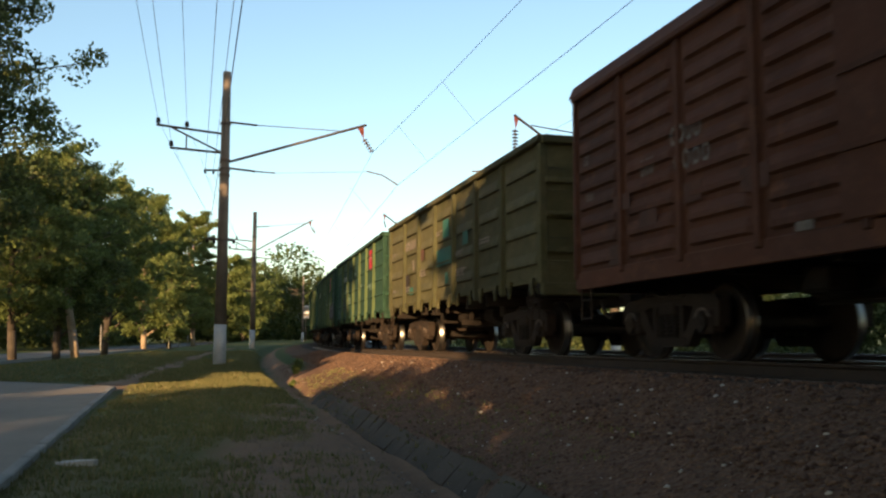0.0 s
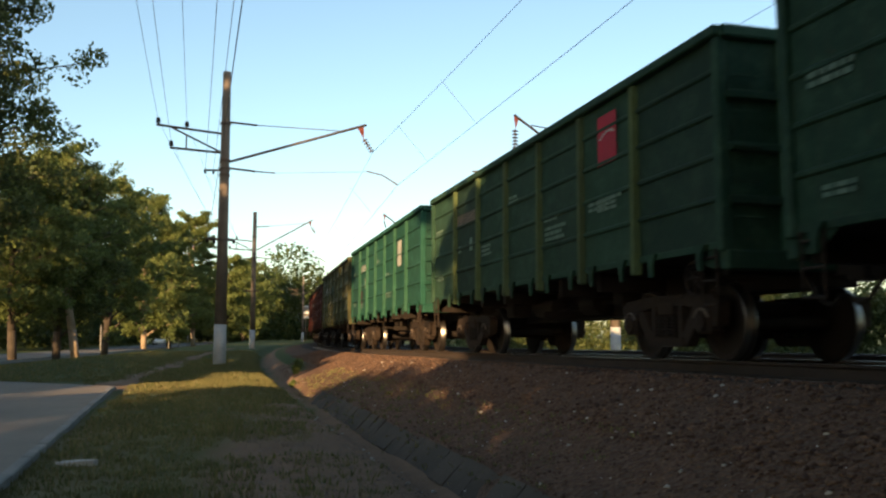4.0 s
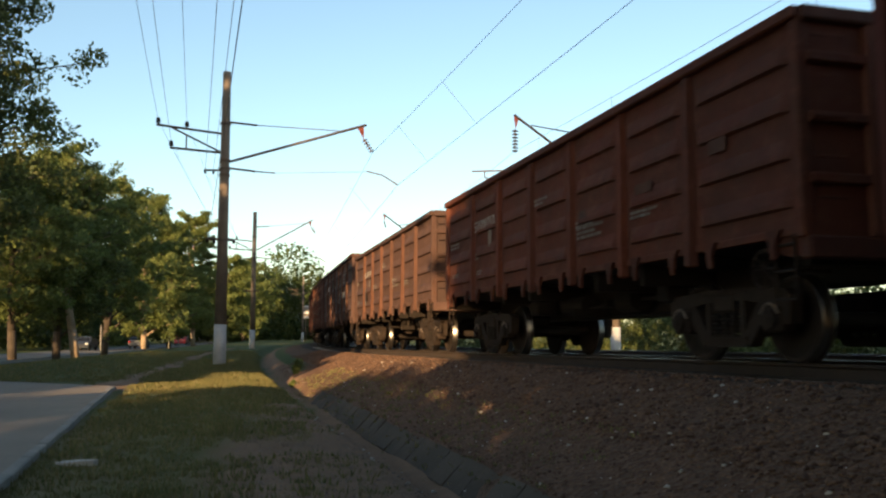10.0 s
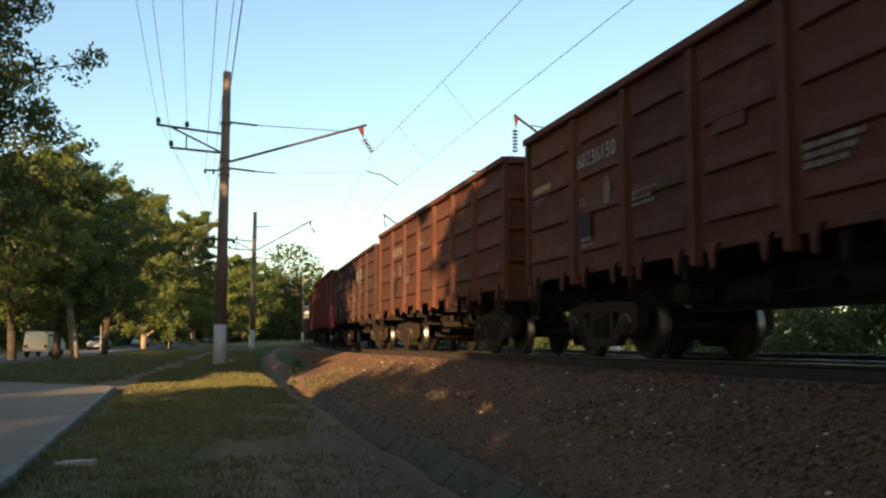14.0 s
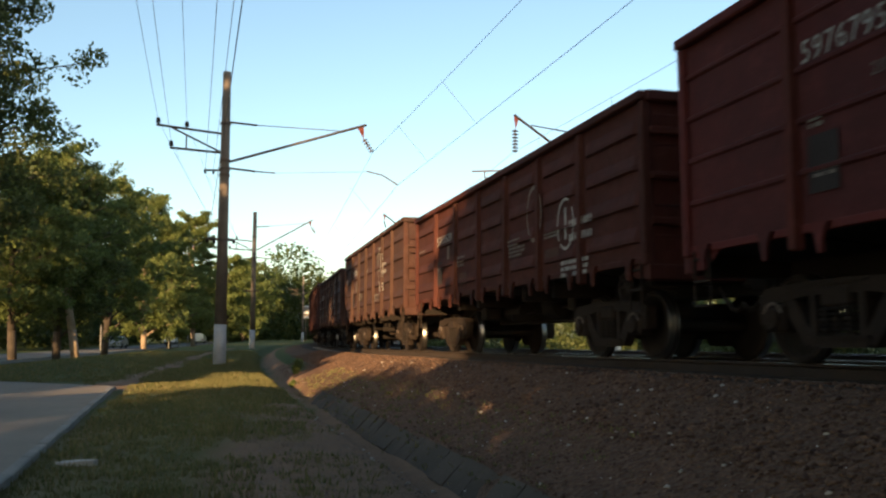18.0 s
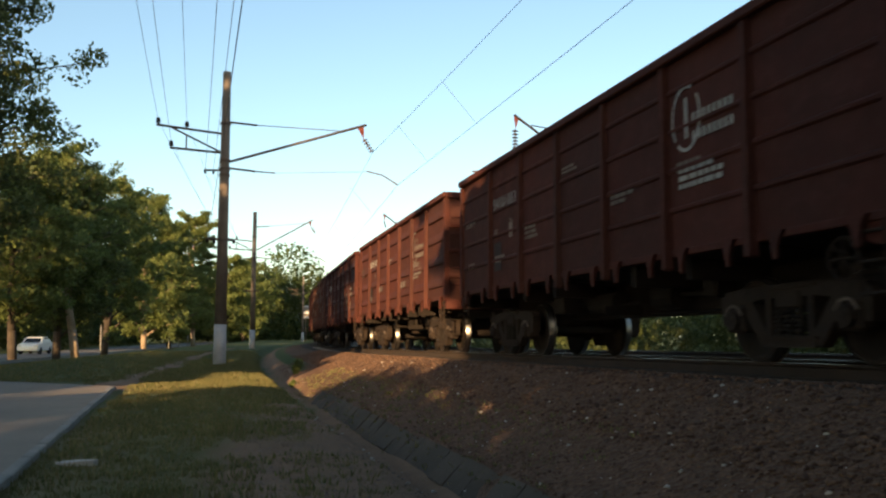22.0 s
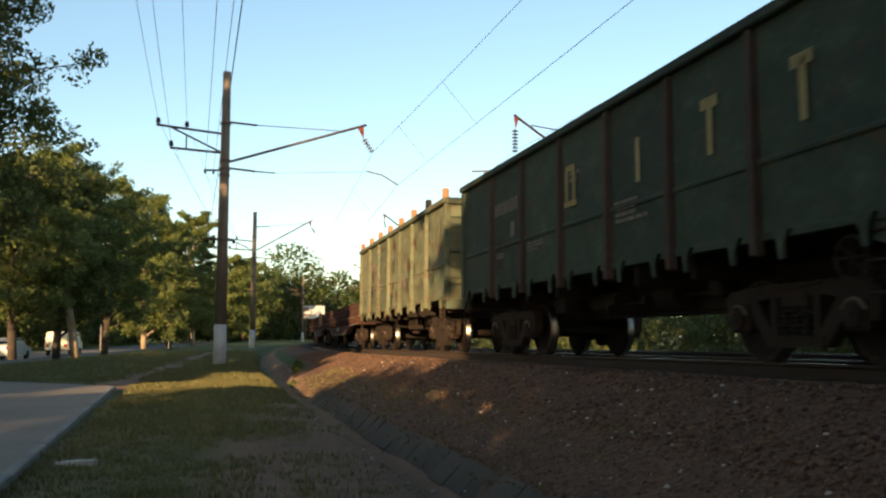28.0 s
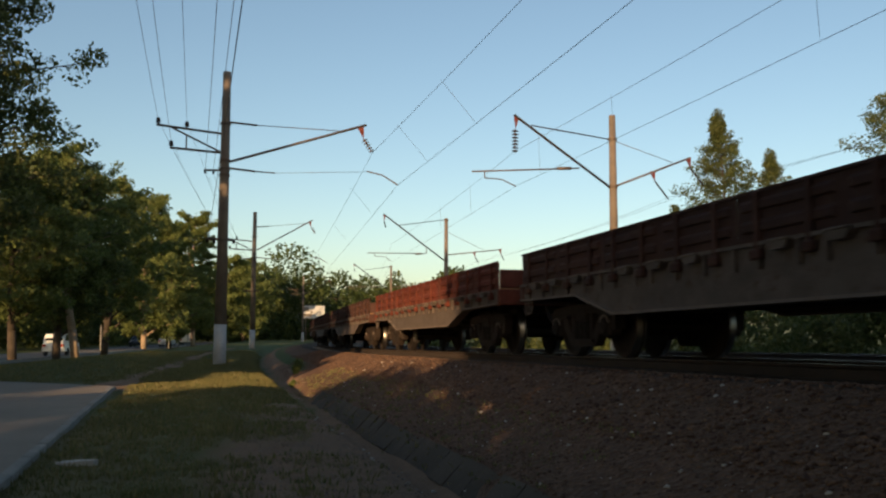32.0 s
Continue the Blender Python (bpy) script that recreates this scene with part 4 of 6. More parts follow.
def underframe(wagon, half, mat):
    bm = fresh()
    prism(bm, [(-half, 0.86), (-3.6, 0.86), (-2.8, 0.68), (2.8, 0.68), (3.6, 0.86), (half, 0.86), (half, 1.24), (-half, 1.24)], -0.28, 0.28)
    bmesh.ops.recalc_face_normals(bm, faces=bm.faces)
    part("centre_sill", bm, mat, wagon, "dark steel centre sill")
    def beam(bm):
        prism(bm, [(-0.07, 1.26), (0.07, 1.26), (0.07, 0.98), (-0.07, 0.98)], -1.36, 1.36)
    for x in (-half + 0.15, -half * 0.45, -1.4, 1.4, half * 0.45, half - 0.15):
        part("cross_beam", cached("cross_beam", mat, beam), None, wagon, place=Matrix.Translation((x, 0, 0)))
    for d in (-1, 1):
        bm = fresh()
        coupler(bm, d, d * half)
        part("coupler", bm, M_STEEL, wagon, "dark automatic coupler")
        bm = fresh()
        brake_hose(bm, d, d * half)
        part("brake_hose", bm, M_STEEL, wagon)
    bm = fresh()
    tube(bm, (0.6, 0.55, 0.88), (1.55, 0.55, 0.88), 0.16, seg=14)
    part("air_reservoir", bm, mat, wagon)
    bm = fresh()
    tube(bm, (-1.2, 0.5, 0.90), (-0.6, 0.5, 0.90), 0.20, seg=14)
    tube(bm, (-2.4, 0.5, 0.86), (-1.2, 0.5, 0.90), 0.03, seg=6)
    box(bm, -0.45, -0.38, 0.1, 0.75, 0.80, 0.92)
    tube(bm, (-0.4, 0.65, 0.85), (2.8, 0.35, 0.72), 0.022, seg=6)
    tube(bm, (-3.0, 0.30, 0.62), (3.0, 0.30, 0.66), 0.025, seg=6)
    box(bm, 0.35, 0.43, 0.05, 0.95, 0.66, 0.80, 0.01)
    box(bm, 2.05, 2.45, 0.55, 0.95, 0.74, 1.02, 0.03)
    box(bm, -2.75, -2.45, 0.62, 0.95, 0.78, 1.05, 0.03)
    part("brake_gear", bm, mat, wagon, "brake cylinder with rods and levers")


BAYS = [-6.37, -4.325, -2.595, -0.865, 0.865, 2.595, 4.325, 6.37]


def pressed_sheet(bm, xs, zs, out):
    """A sheet on a grid of xs and zs, pushed outwards by out(i, j), with thickness."""
    grid = [[bm.verts.new((x, out(i, j), z)) for j, z in enumerate(zs)] for i, x in enumerate(xs)]
    fs = []
    for i in range(len(xs) - 1):
        for j in range(len(zs) - 1):
            fs.append(bm.faces.new((grid[i][j], grid[i + 1][j], grid[i + 1][j + 1], grid[i][j + 1])))
    bmesh.ops.recalc_face_normals(bm, faces=bm.faces)
    bmesh.ops.solidify(bm, geom=fs, thickness=0.012)


def panel_shape(width, z0, z1, style):
    """One bay's sheet between two posts, with its pressed ribs; y is outwards."""
    def build(bm):
        w, h = width / 2, z1 - z0
        if style == "ribbed":
            e = w - 0.15
            xs = [-w, -e, -e + 0.13, e - 0.13, e, w]
            zs, ys = [z0], [0.0]
            for k in range(4):
                zc = z0 + h * (0.13 + 0.235 * k)
                zs += [zc - 0.07, zc - 0.05, zc + 0.0, zc + 0.15]
                ys += [0.0, 0.052, 0.046, 0.0]
            zs.append(z1)
            ys.append(0.0)
            pressed_sheet(bm, xs, zs, lambda i, j: ys[j] if i in (2, 3) else 0.0)
        else:
            zs, ys = [z0], [0.0]
            for k in range(1, 5) if style == "seamed" else (1.6,):
                zc = z0 + h * k / 4.75
                zs += [zc - 0.035, zc - 0.012, zc + 0.012, zc + 0.035]
                ys += [0.0, 0.030, 0.030, 0.0]
            zs.append(z1)
            ys.append(0.0)
            pressed_sheet(bm, [-w, w], zs, lambda i, j: ys[j])
    return build


def post_shape(z0, z1, wid, deep):
    def build(bm):
        w = wid / 2
        out = [(-w, 0.0), (-w * 0.72, deep), (w * 0.72, deep), (w, 0.0)]
        lo = [bm.verts.new((x, y, z0)) for x, y in out]
        mid = [bm.verts.new((x, y, z0 + 0.12)) for x, y in out]
        hi = [bm.verts.new((x, y * 0.8, z1)) for x, y in out]
        lo2 = [bm.verts.new((x * 0.8, y * 0.75, z0 - 0.02)) for x, y in out]
        for a, b in ((lo2, lo), (lo, mid), (mid, hi)):
            for i in range(4):
                j = (i + 1) % 4
                bm.faces.new((a[i], a[j], b[j], b[i]))
        bm.faces.new(lo2)
        bm.faces.new(hi)
    return build


def hatch_shape(width):
    """The discharge door under a bay with its hinge hooks."""
    def build(bm):
        w = width / 2 - 0.09
        a = [bm.verts.new(v) for v in ((-w, 0.02, 1.30), (w, 0.02, 1.30), (w, -1.1, 1.20), (-w, -1.1, 1.20))]
        b = [bm.verts.new((v.co.x, v.co.y, v.co.z - 0.03)) for v in a]
        bm.faces.new(a)
        bm.faces.new(b[::-1])
        for i in range(4):
            bm.faces.new((a[i], b[i], b[(i + 1) % 4], a[(i + 1) % 4]))
    return build


def hook_shape(bm):
    """A hinge hook of a discharge door."""
    prism(bm, [(-0.13, 1.335), (0.12, 1.335), (0.07, 1.24), (0.05, 1.14), (0.025, 1.04), (-0.03, 1.05), (-0.03, 1.16), (-0.07, 1.26)], 0.035, 0.080)


def wall_mark(wagon, name, mesh, x, z, y, label=""):
    """Something painted on the verge side; mesh lies in x (to the right as seen), z."""
    return part(name, mesh, None, wagon, label, Matrix.Translation((x, y, z)))


def lettering(text, size, material, bold=0.0, width=0.0):
    """A flat mesh of the built-in font, standing upright, readable from the verge (+y)."""
    key = ("text", text, size, material.name)
    if key not in CACHE:
        cu = bpy.data.curves.new("lettering", "FONT")
        cu.body, cu.size, cu.extrude, cu.offset, cu.align_x = text, size, 0.0015, bold, "LEFT"
        cu.resolution_u = 3
        cu.space_character = 1.12
        ob = bpy.data.objects.new("lettering", cu)
        me = bpy.data.meshes.new_from_object(ob)
        me.transform(Matrix(((-1, 0, 0, 0), (0, 0, 1, 0), (0, 1, 0, 0), (0, 0, 0, 1))))
        bpy.data.objects.remove(ob)
        me.materials.clear()
        me.materials.append(material)
        if width:
            xs = [v.co.x for v in me.vertices]
            me.transform(Matrix.Diagonal((width / (max(xs) - min(xs)), 1, 1, 1)))
        CACHE[key] = me
    return CACHE[key]


def bars(rows, material):
    """Plain bars for writing that cannot be read: (x0, x1, z0, z1), x to the right as seen."""
    bm = fresh()
    for x0, x1, z0, z1 in rows:
        box(bm, -x1, -x0, 0.0, 0.003, z0, z1)
    me = bpy.data.meshes.new("marking")
    bm.to_mesh(me)
    bm.free()
    me.materials.append(material)
    return me


def text_block(rng, width, lines, line_h=0.07):
    """Rows of short bars like a block of small stencilled writing."""
    out = []
    for k in range(lines):
        x = 0.0
        stop = width * (0.6 + 0.4 * rng.random())
        while x < stop:
            w = 0.05 + 0.16 * rng.random()
            out.append((x, min(x + w, stop + 0.05), -k * line_h * 1.6, -k * line_h * 1.6 + line_h))
            x += w + 0.035
    return out


def gondola(offset, colour, label, height=3.78, style="ribbed", posts=None, post_w=0.17, seed=0, number="", logo="", extra=None, top_dark=False):
    """A high-sided open wagon."""
    rng = np.random.default_rng(900 + seed)
    wagon = tagged(new("gondola_wagon"), label, "freight wagon", "wagons of the train")
    body = PAINTS[colour]
    pmat = PAINTS[posts] if posts else (PAINTS[colour + "_post"] if colour + "_post" in PAINTS else body)
    z0, z1 = 1.34, height - 0.13
    Y = 1.47
    for side in (1, -1):
        flip = Matrix.Identity(4) if side > 0 else Matrix.Rotation(math.pi, 4, "Z")
        for i, (a, b) in enumerate(zip(BAYS, BAYS[1:])):
            w = round(b - a, 3)
            m = Matrix.Translation(((a + b) / 2, side * Y, 0)) @ flip
            part("side_panel", cached("side_panel_%s_%.2f_%.2f" % (style, w, height), body, panel_shape(w - 0.02, z0, z1, style)), None, wagon, place=m)
            # hatch in near-black steel instead of body paint: underside shade as colour
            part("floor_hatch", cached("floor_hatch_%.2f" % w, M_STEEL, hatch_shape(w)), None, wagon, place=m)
            if side > 0:
                for q in (-0.27, 0.29):
                    part("hatch_hook", cached("hatch_hook", body, hook_shape), None, wagon, place=Matrix.Translation(((a + b) / 2 + q * w, side * Y, 0)))
        def corner(bm, top=z1):
            box(bm, -0.07, 0.07, -0.07, 0.075, 1.22, top - 0.004, 0.02)
        def gusset(bm):
            prism(bm, [(0.0, 1.34), (0.0, 1.06), (-0.30, 1.06), (-0.44, 1.10), (-0.80, 1.34)], -0.012, 0.0)
        for d in (-1, 1):
            turn = Matrix.Identity(4) if d > 0 else Matrix.Diagonal((-1, 1, 1, 1))
            part("corner_gusset", cached("corner_gusset%d" % d, body, lambda bm, turn=turn: (gusset(bm), bmesh.ops.transform(bm, matrix=turn, verts=bm.verts))), None, wagon, place=Matrix.Translation((d * 6.37 * side, side * (Y + 0.002), 0)) @ flip)
        for x in (-6.315, 6.315):
            part("corner_post", cached("corner_post_%.2f" % height, body, corner), None, wagon, place=Matrix.Translation((x, side * Y, 0)) @ flip)
        for i, x in enumerate(BAYS[1:-1]):
            i, xx, wid = i + 1, x, post_w
            part("side_post", cached("side_post_%.2f_%.2f" % (wid, height), pmat, post_shape(1.12, z1 - 0.01, wid, 0.10)), None, wagon, place=Matrix.Translation((xx, side * (Y + 0.003), 0)) @ flip)
        bm = fresh()
        box(bm, -6.39, 6.39, side * (Y - 0.05), side * (Y + 0.115), z1, height, 0.02)
        part("top_rail", bm, M_STEEL if top_dark else body, wagon, "worn top rail")
        bm = fresh()
        box(bm, -6.36, 6.36, side * (Y - 0.06), side * (Y + 0.03), 1.26, 1.345, 0.008)
        part("bottom_rail", bm, body, wagon)
    for d in (-1, 1):
        bm = fresh()
        x = d * 6.36
        box(bm, min(x, x - d * 0.02), max(x, x - d * 0.02), -1.457, 1.457, 1.2, height - 0.04)
        part("end_wall", bm, body, wagon, "end wall plate")
        def stiff(bm):
            box(bm, 0.0, 0.07, -1.44, 1.44, 0.0, 0.10, 0.015)
        def cap(bm):
            box(bm, -0.03, 0.10, -1.5, 1.5, -0.15, -0.005, 0.02)
        def end_post(bm, h=height):
            box(bm, 0.0, 0.09, -0.07, 0.07, 1.25, h - 0.16)
        def buffer_beam(bm):
            box(bm, -0.1, 0.06, -1.5, 1.5, 1.02, 1.24, 0.02)
        turn = Matrix.Identity(4) if d > 0 else Matrix.Rotation(math.pi, 4, "Z")
        for z in (1.75, 2.35, 2.95):
            part("stiffener", cached("stiffener", body, stiff), None, wagon, place=Matrix.Translation((x, 0, z)) @ turn)
        part("end_rail", cached("end_rail", body, cap), None, wagon, place=Matrix.Translation((x, 0, height)) @ turn)
        for y in (-0.7, 0.7):
            part("end_post", cached("end_post_%.2f" % height, body, end_post), None, wagon, place=Matrix.Translation((x, y, 0)) @ turn)
        part("end_beam", cached("end_beam", body, buffer_beam), None, wagon, place=Matrix.Translation((x, 0, 0)) @ turn)
        bm = fresh()
        x = d * 6.28
        for yy in (1.5,):
            for q in (-0.16, 0.16):
                tube(bm, (x - d * 0.25 + q, yy, 1.28), (x - d * 0.25 + q, yy, 0.62), 0.016, seg=6)
            for z in (0.64, 0.92, 1.18):
                tube(bm, (x - d * 0.25 - 0.16, yy, z), (x - d * 0.25 + 0.16, yy, z), 0.016, seg=6)
        part("step_ladder", bm, M_RUST, wagon)
        def rung(bm):
            tube(bm, (0, 1.05, 0), (0, 1.4, 0), 0.014, seg=6)
        for z in (1.6, 2.0, 2.4, 2.8, 3.2):
            part("rung", cached("rung", body, rung), None, wagon, place=Matrix.Translation((d * 6.44, 0, z)))
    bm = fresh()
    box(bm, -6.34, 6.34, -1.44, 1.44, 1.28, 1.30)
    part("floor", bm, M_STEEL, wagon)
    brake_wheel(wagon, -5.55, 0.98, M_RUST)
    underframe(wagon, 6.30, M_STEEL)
    for x in (-4.325, 4.325):
        add_bogie(wagon, x, offset)
    yw = Y + 0.004
    yr = Y + (0.055 if style == "ribbed" else 0.033)
    if number:
        wall_mark(wagon, "wagon_number", lettering(number, 0.32, M_MARK, 0.0, 1.28), 4.16, height - 0.98, yr, "white stencilled number")
        wall_mark(wagon, "class_figure", lettering("20", 0.17, M_MARK_OLD), 3.25, height - 1.36, yr, "faded small figure")
    else:
        def figure(bm):
            box(bm, -0.10, 0.0, 0.0, 0.003, 0.0, 0.24)
        for k in range(8):
            part("painted_figure", cached("painted_figure", M_MARK_OLD, figure), None, wagon, "worn painted figure", Matrix.Translation((4.14 - 0.165 * k, yr, height - 0.98)))
    faint = M_MARK_GREEN if colour in ("green", "emerald") else M_MARK_OLD
    for x, z, wdt, n in ((6.0, height - 1.05, 0.8, 2), (4.1, height - 1.45, 0.25, 2), (2.4, 2.1, 0.9, 3), (-1.05, height - 1.5, 0.8, 2), (4.05, 1.75, 0.6, 2), (0.68, height - 0.9, 0.7, 2), (-1.1, 1.95, 1.1, 3), (-2.85, height - 1.55, 0.9, 2), (5.85, 1.7, 0.6, 2)):
        if rng.random() < 0.72:
            wall_mark(wagon, "marking", bars(text_block(rng, wdt * 0.8, n, 0.03 + 0.03 * rng.random()), faint), x, z + rng.normal() * 0.08, yr, "small worn stencilled lines")
    if rng.random() < 0.7:
        wall_mark(wagon, "marking", bars([(0, 0.42, 0, 0.55)], M_BLACKPATCH), 4.12, 1.62, yr - 0.002, "dark painted square")
    if rng.random() < 0.6:
        wall_mark(wagon, "marking", bars([(0, 0.2, 0, 0.28)], faint), 3.25, 2.2, yr, "pale painted square")
    if style == "ribbed":
        for k in range(int(1 + 3 * rng.random())):
            i = int(rng.integers(0, 7))
            zz = 1.5 + (height - 2.3) * rng.random()
            wall_mark(wagon, "paint_patch", bars([(0, 0.25 + 0.45 * rng.random(), 0, 0.10 + 0.2 * rng.random())], (M_BROWNPATCH, M_RUSTPATCH)[int(rng.integers(0, 2))]), BAYS[i + 1] - 0.25 - 0.3 * rng.random(), zz, yr - 0.004, "repainted patch")
    if logo == "red":
        wall_mark(wagon, "painted_panel", bars([(0, 0.6, 0, 0.72)], M_REDLOGO), -3.2, 2.78, yr, "red painted square")
        arc = []
        for k in range(8):
            arc.append((0.06 + 0.06 * k, 0.13 + 0.06 * k, 0.30 + 0.035 * k - 0.004 * k * k, 0.33 + 0.035 * k - 0.004 * k * k))
        wall_mark(wagon, "painted_arc", bars(arc, M_MARK), -3.2, 2.85, yr + 0.004)
        wall_mark(wagon, "marking", bars(text_block(rng, 0.9, 3, 0.045), M_MARK_GREEN), -3.15, 2.25, yr, "white stencilled lines")
    elif logo == "white":
        wall_mark(wagon, "painted_panel", bars([(0, 0.55, 0, 0.75)], M_MARK), -3.02, 2.5, yr, "white painted square")
    elif logo:
        cx, cz, r, strong = logo
        m_ring = M_MARK if strong else M_MARK_OLD
        bm = fresh()
        for k in range(28):
            if k in (3, 4, 17):
                continue
            a0, a1 = 2 * math.pi * k / 28, 2 * math.pi * (k + 1) / 28
            q = [(-r * 0.8 * math.cos(a0), r * math.sin(a0)), (-r * 0.8 * math.cos(a1), r * math.sin(a1)), (-r * 0.70 * math.cos(a1), r * 0.89 * math.sin(a1)), (-r * 0.70 * math.cos(a0), r * 0.89 * math.sin(a0))]
            bm.faces.new([bm.verts.new((x, 0.002, z)) for x, z in q])
        box(bm, -0.04, 0.03, 0.0, 0.003, -r * 0.6, r * 0.6)
        me = bpy.data.meshes.new("painted_ring")
        bm.to_mesh(me)
        bm.free()
        me.materials.append(m_ring)
        wall_mark(wagon, "painted_ring", me, cx, cz, yr + 0.002, "painted ring emblem")
        def emblem_bar(bm):
            box(bm, -0.06, 0.0, 0.0, 0.003, 0.0, 0.11)
        for q in (-0.08, -0.30):
            for k in range(8):
                part("emblem_bar", cached("emblem_bar", m_ring, emblem_bar), None, wagon, place=Matrix.Translation((cx - r * 0.35 - 0.11 * k, yr + 0.004, cz + q)))
        wall_mark(wagon, "marking", bars(text_block(rng, 1.0, 3, 0.06), m_ring), cx + 0.2, cz - 0.65, yr, "small stencilled lines")
    if extra:
        extra(wagon, yr)
    WAGONS.append((wagon, offset, 4.325))
    return wagon


def boxcar(offset, label):
    wagon = tagged(new("covered_wagon"), label, "freight wagon", "wagons of the train")
    body = PAINTS["boxcar"]
    half, Y, eave = 6.92, 1.50, 3.92
    n = 9
    for side in (1, -1):
        flip = Matrix.Identity(4) if side > 0 else Matrix.Rotation(math.pi, 4, "Z")
        w = 2 * half / n
        for i in range(n):
            x = -half + (i + 0.5) * w
            if i == n // 2:
                continue
            def corr(bm, w=w):
                e = w / 2 - 0.13
                zs, ys = [1.25], [0.0]
                for k in range(9):
                    zc = 1.44 + 0.28 * k
                    zs += [zc - 0.09, zc - 0.06, zc + 0.0, zc + 0.11]
                    ys += [0.0, 0.045, 0.040, 0.0]
                zs.append(eave)
                ys.append(0.0)
                pressed_sheet(bm, [-w / 2 + 0.005, -e, -e + 0.09, e - 0.09, e, w / 2 - 0.005], zs, lambda i, j: ys[j] if i in (2, 3) else 0.0)
            part("side_panel", cached("boxcar_panel", body, corr), None, wagon, place=Matrix.Translation((x, side * Y, 0)) @ flip)
        for i in range(n + 1):
            x = max(-half + 0.05, min(half - 0.05, -half + i * w))
            part("side_post", cached("boxcar_post", body, post_shape(1.20, eave, 0.12, 0.075)), None, wagon, place=Matrix.Translation((x, side * (Y + 0.003), 0)) @ flip)
        bm = fresh()
        box(bm, -1.05, 1.05, side * (Y + 0.03), side * (Y + 0.09), 1.28, 3.78, 0.015)
        door = part("sliding_door", bm, body, wagon, "closed sliding door")
        for z in (1.9, 2.6, 3.3):
            bm = fresh()
            box(bm, -1.0, 1.0, side * (Y + 0.092), side * (Y + 0.118), z, z + 0.06)
            part("batten", bm, body, door)
        bm = fresh()
        box(bm, -half, half, side * (Y - 0.03), side * (Y + 0.10), eave, eave + 0.10, 0.02)
        part("eave_rail", bm, body, wagon)
        bm = fresh()
        box(bm, -half, half, side * (Y - 0.05), side * (Y + 0.05), 1.02, 1.27, 0.01)
        part("sill", bm, body, wagon)
    bm = fresh()
    prof = [(1.60, eave + 0.08), (1.52, eave + 0.26), (1.25, eave + 0.47), (0.7, eave + 0.62), (0, eave + 0.68)]
    prof = prof + [(-y, z) for y, z in prof[-2::-1]]
    a = [bm.verts.new((-half - 0.06, y, z)) for y, z in prof]
    b = [bm.verts.new((half + 0.06, y, z)) for y, z in prof]
    for i in range(len(prof) - 1):
        bm.faces.new((a[i], a[i + 1], b[i + 1], b[i]))
    bm.faces.new(a)
    bm.faces.new(b[::-1])
    bm.faces.new((a[0], b[0], b[-1], a[-1]))
    bmesh.ops.recalc_face_normals(bm, faces=bm.faces)
    part("roof", bm, body, wagon, "curved sheet roof")
    for d in (-1, 1):
        bm = fresh()
        box(bm, min(d * half, d * (half - 0.03)), max(d * half, d * (half - 0.03)), -1.5, 1.5, 1.15, eave + 0.1)
        for k in range(6):
            z = 1.5 + 0.4 * k
            box(bm, min(d * half, d * (half + 0.05)), max(d * half, d * (half + 0.05)), -1.4, 1.4, z, z + 0.14, 0.02)
        box(bm, d * half - 0.08, d * half + 0.08, -1.5, 1.5, 0.98, 1.18, 0.02)
        part("end_wall", bm, body, wagon)
        bm = fresh()
        for q in (-0.16, 0.16):
            tube(bm, (d * 6.6 + q, 1.52, 1.2), (d * 6.6 + q, 1.52, 0.55), 0.016, seg=6)
        for z in (0.58, 0.85, 1.1):
            tube(bm, (d * 6.6 - 0.16, 1.52, z), (d * 6.6 + 0.16, 1.52, z), 0.016, seg=6)
        part("step_ladder", bm, M_RUST, wagon)
    bm = fresh()
    box(bm, -half, half, -1.46, 1.46, 1.2, 1.24)
    part("floor", bm, M_STEEL, wagon)
    yb = Y + 0.05
    def figures(x, z, n, w, h):
        for k in range(n):
            bm = fresh()
            blob(bm, w * (0.5 + 1.3 * k), h / 2, w / 2, h / 2, 0.0, 0.55, 10)
            me = bpy.data.meshes.new("painted_figure")
            bm.to_mesh(me)
            bm.free()
            me.materials.append(M_MARK_OLD)
            wall_mark(wagon, "painted_figure", me, x, z, yb, "worn stencilled figure")
    figures(6.55, 2.84, 2, 0.07, 0.18)
    figures(4.78, 2.36, 3, 0.09, 0.24)
    figures(4.02, 2.60, 4, 0.14, 0.25)
    figures(3.95, 2.27, 4, 0.16, 0.26)
    figures(6.50, 2.3, 3, 0.07, 0.12)
    for x, z, w, h, m in ((5.75, 1.30, 0.30, 0.26, M_BROWNPATCH), (3.75, 1.86, 0.40, 0.24, M_RUSTPATCH), (1.72, 1.28, 0.26, 0.14, M_MARK_OLD), (4.85, 1.72, 0.45, 0.2, M_RUSTPATCH), (5.6, 2.02, 0.5, 0.22, M_RUSTPATCH), (2.6, 1.8, 0.5, 0.26, M_RUSTPATCH)):
        wall_mark(wagon, "paint_patch", bars([(0, w, 0, h)], m), x, z, yb, "repainted patch")
    underframe(wagon, 6.90, M_STEEL)
    for x in (-5.0, 5.0):
        add_bogie(wagon, x, offset)
    WAGONS.append((wagon, offset, 5.0))
    return wagon


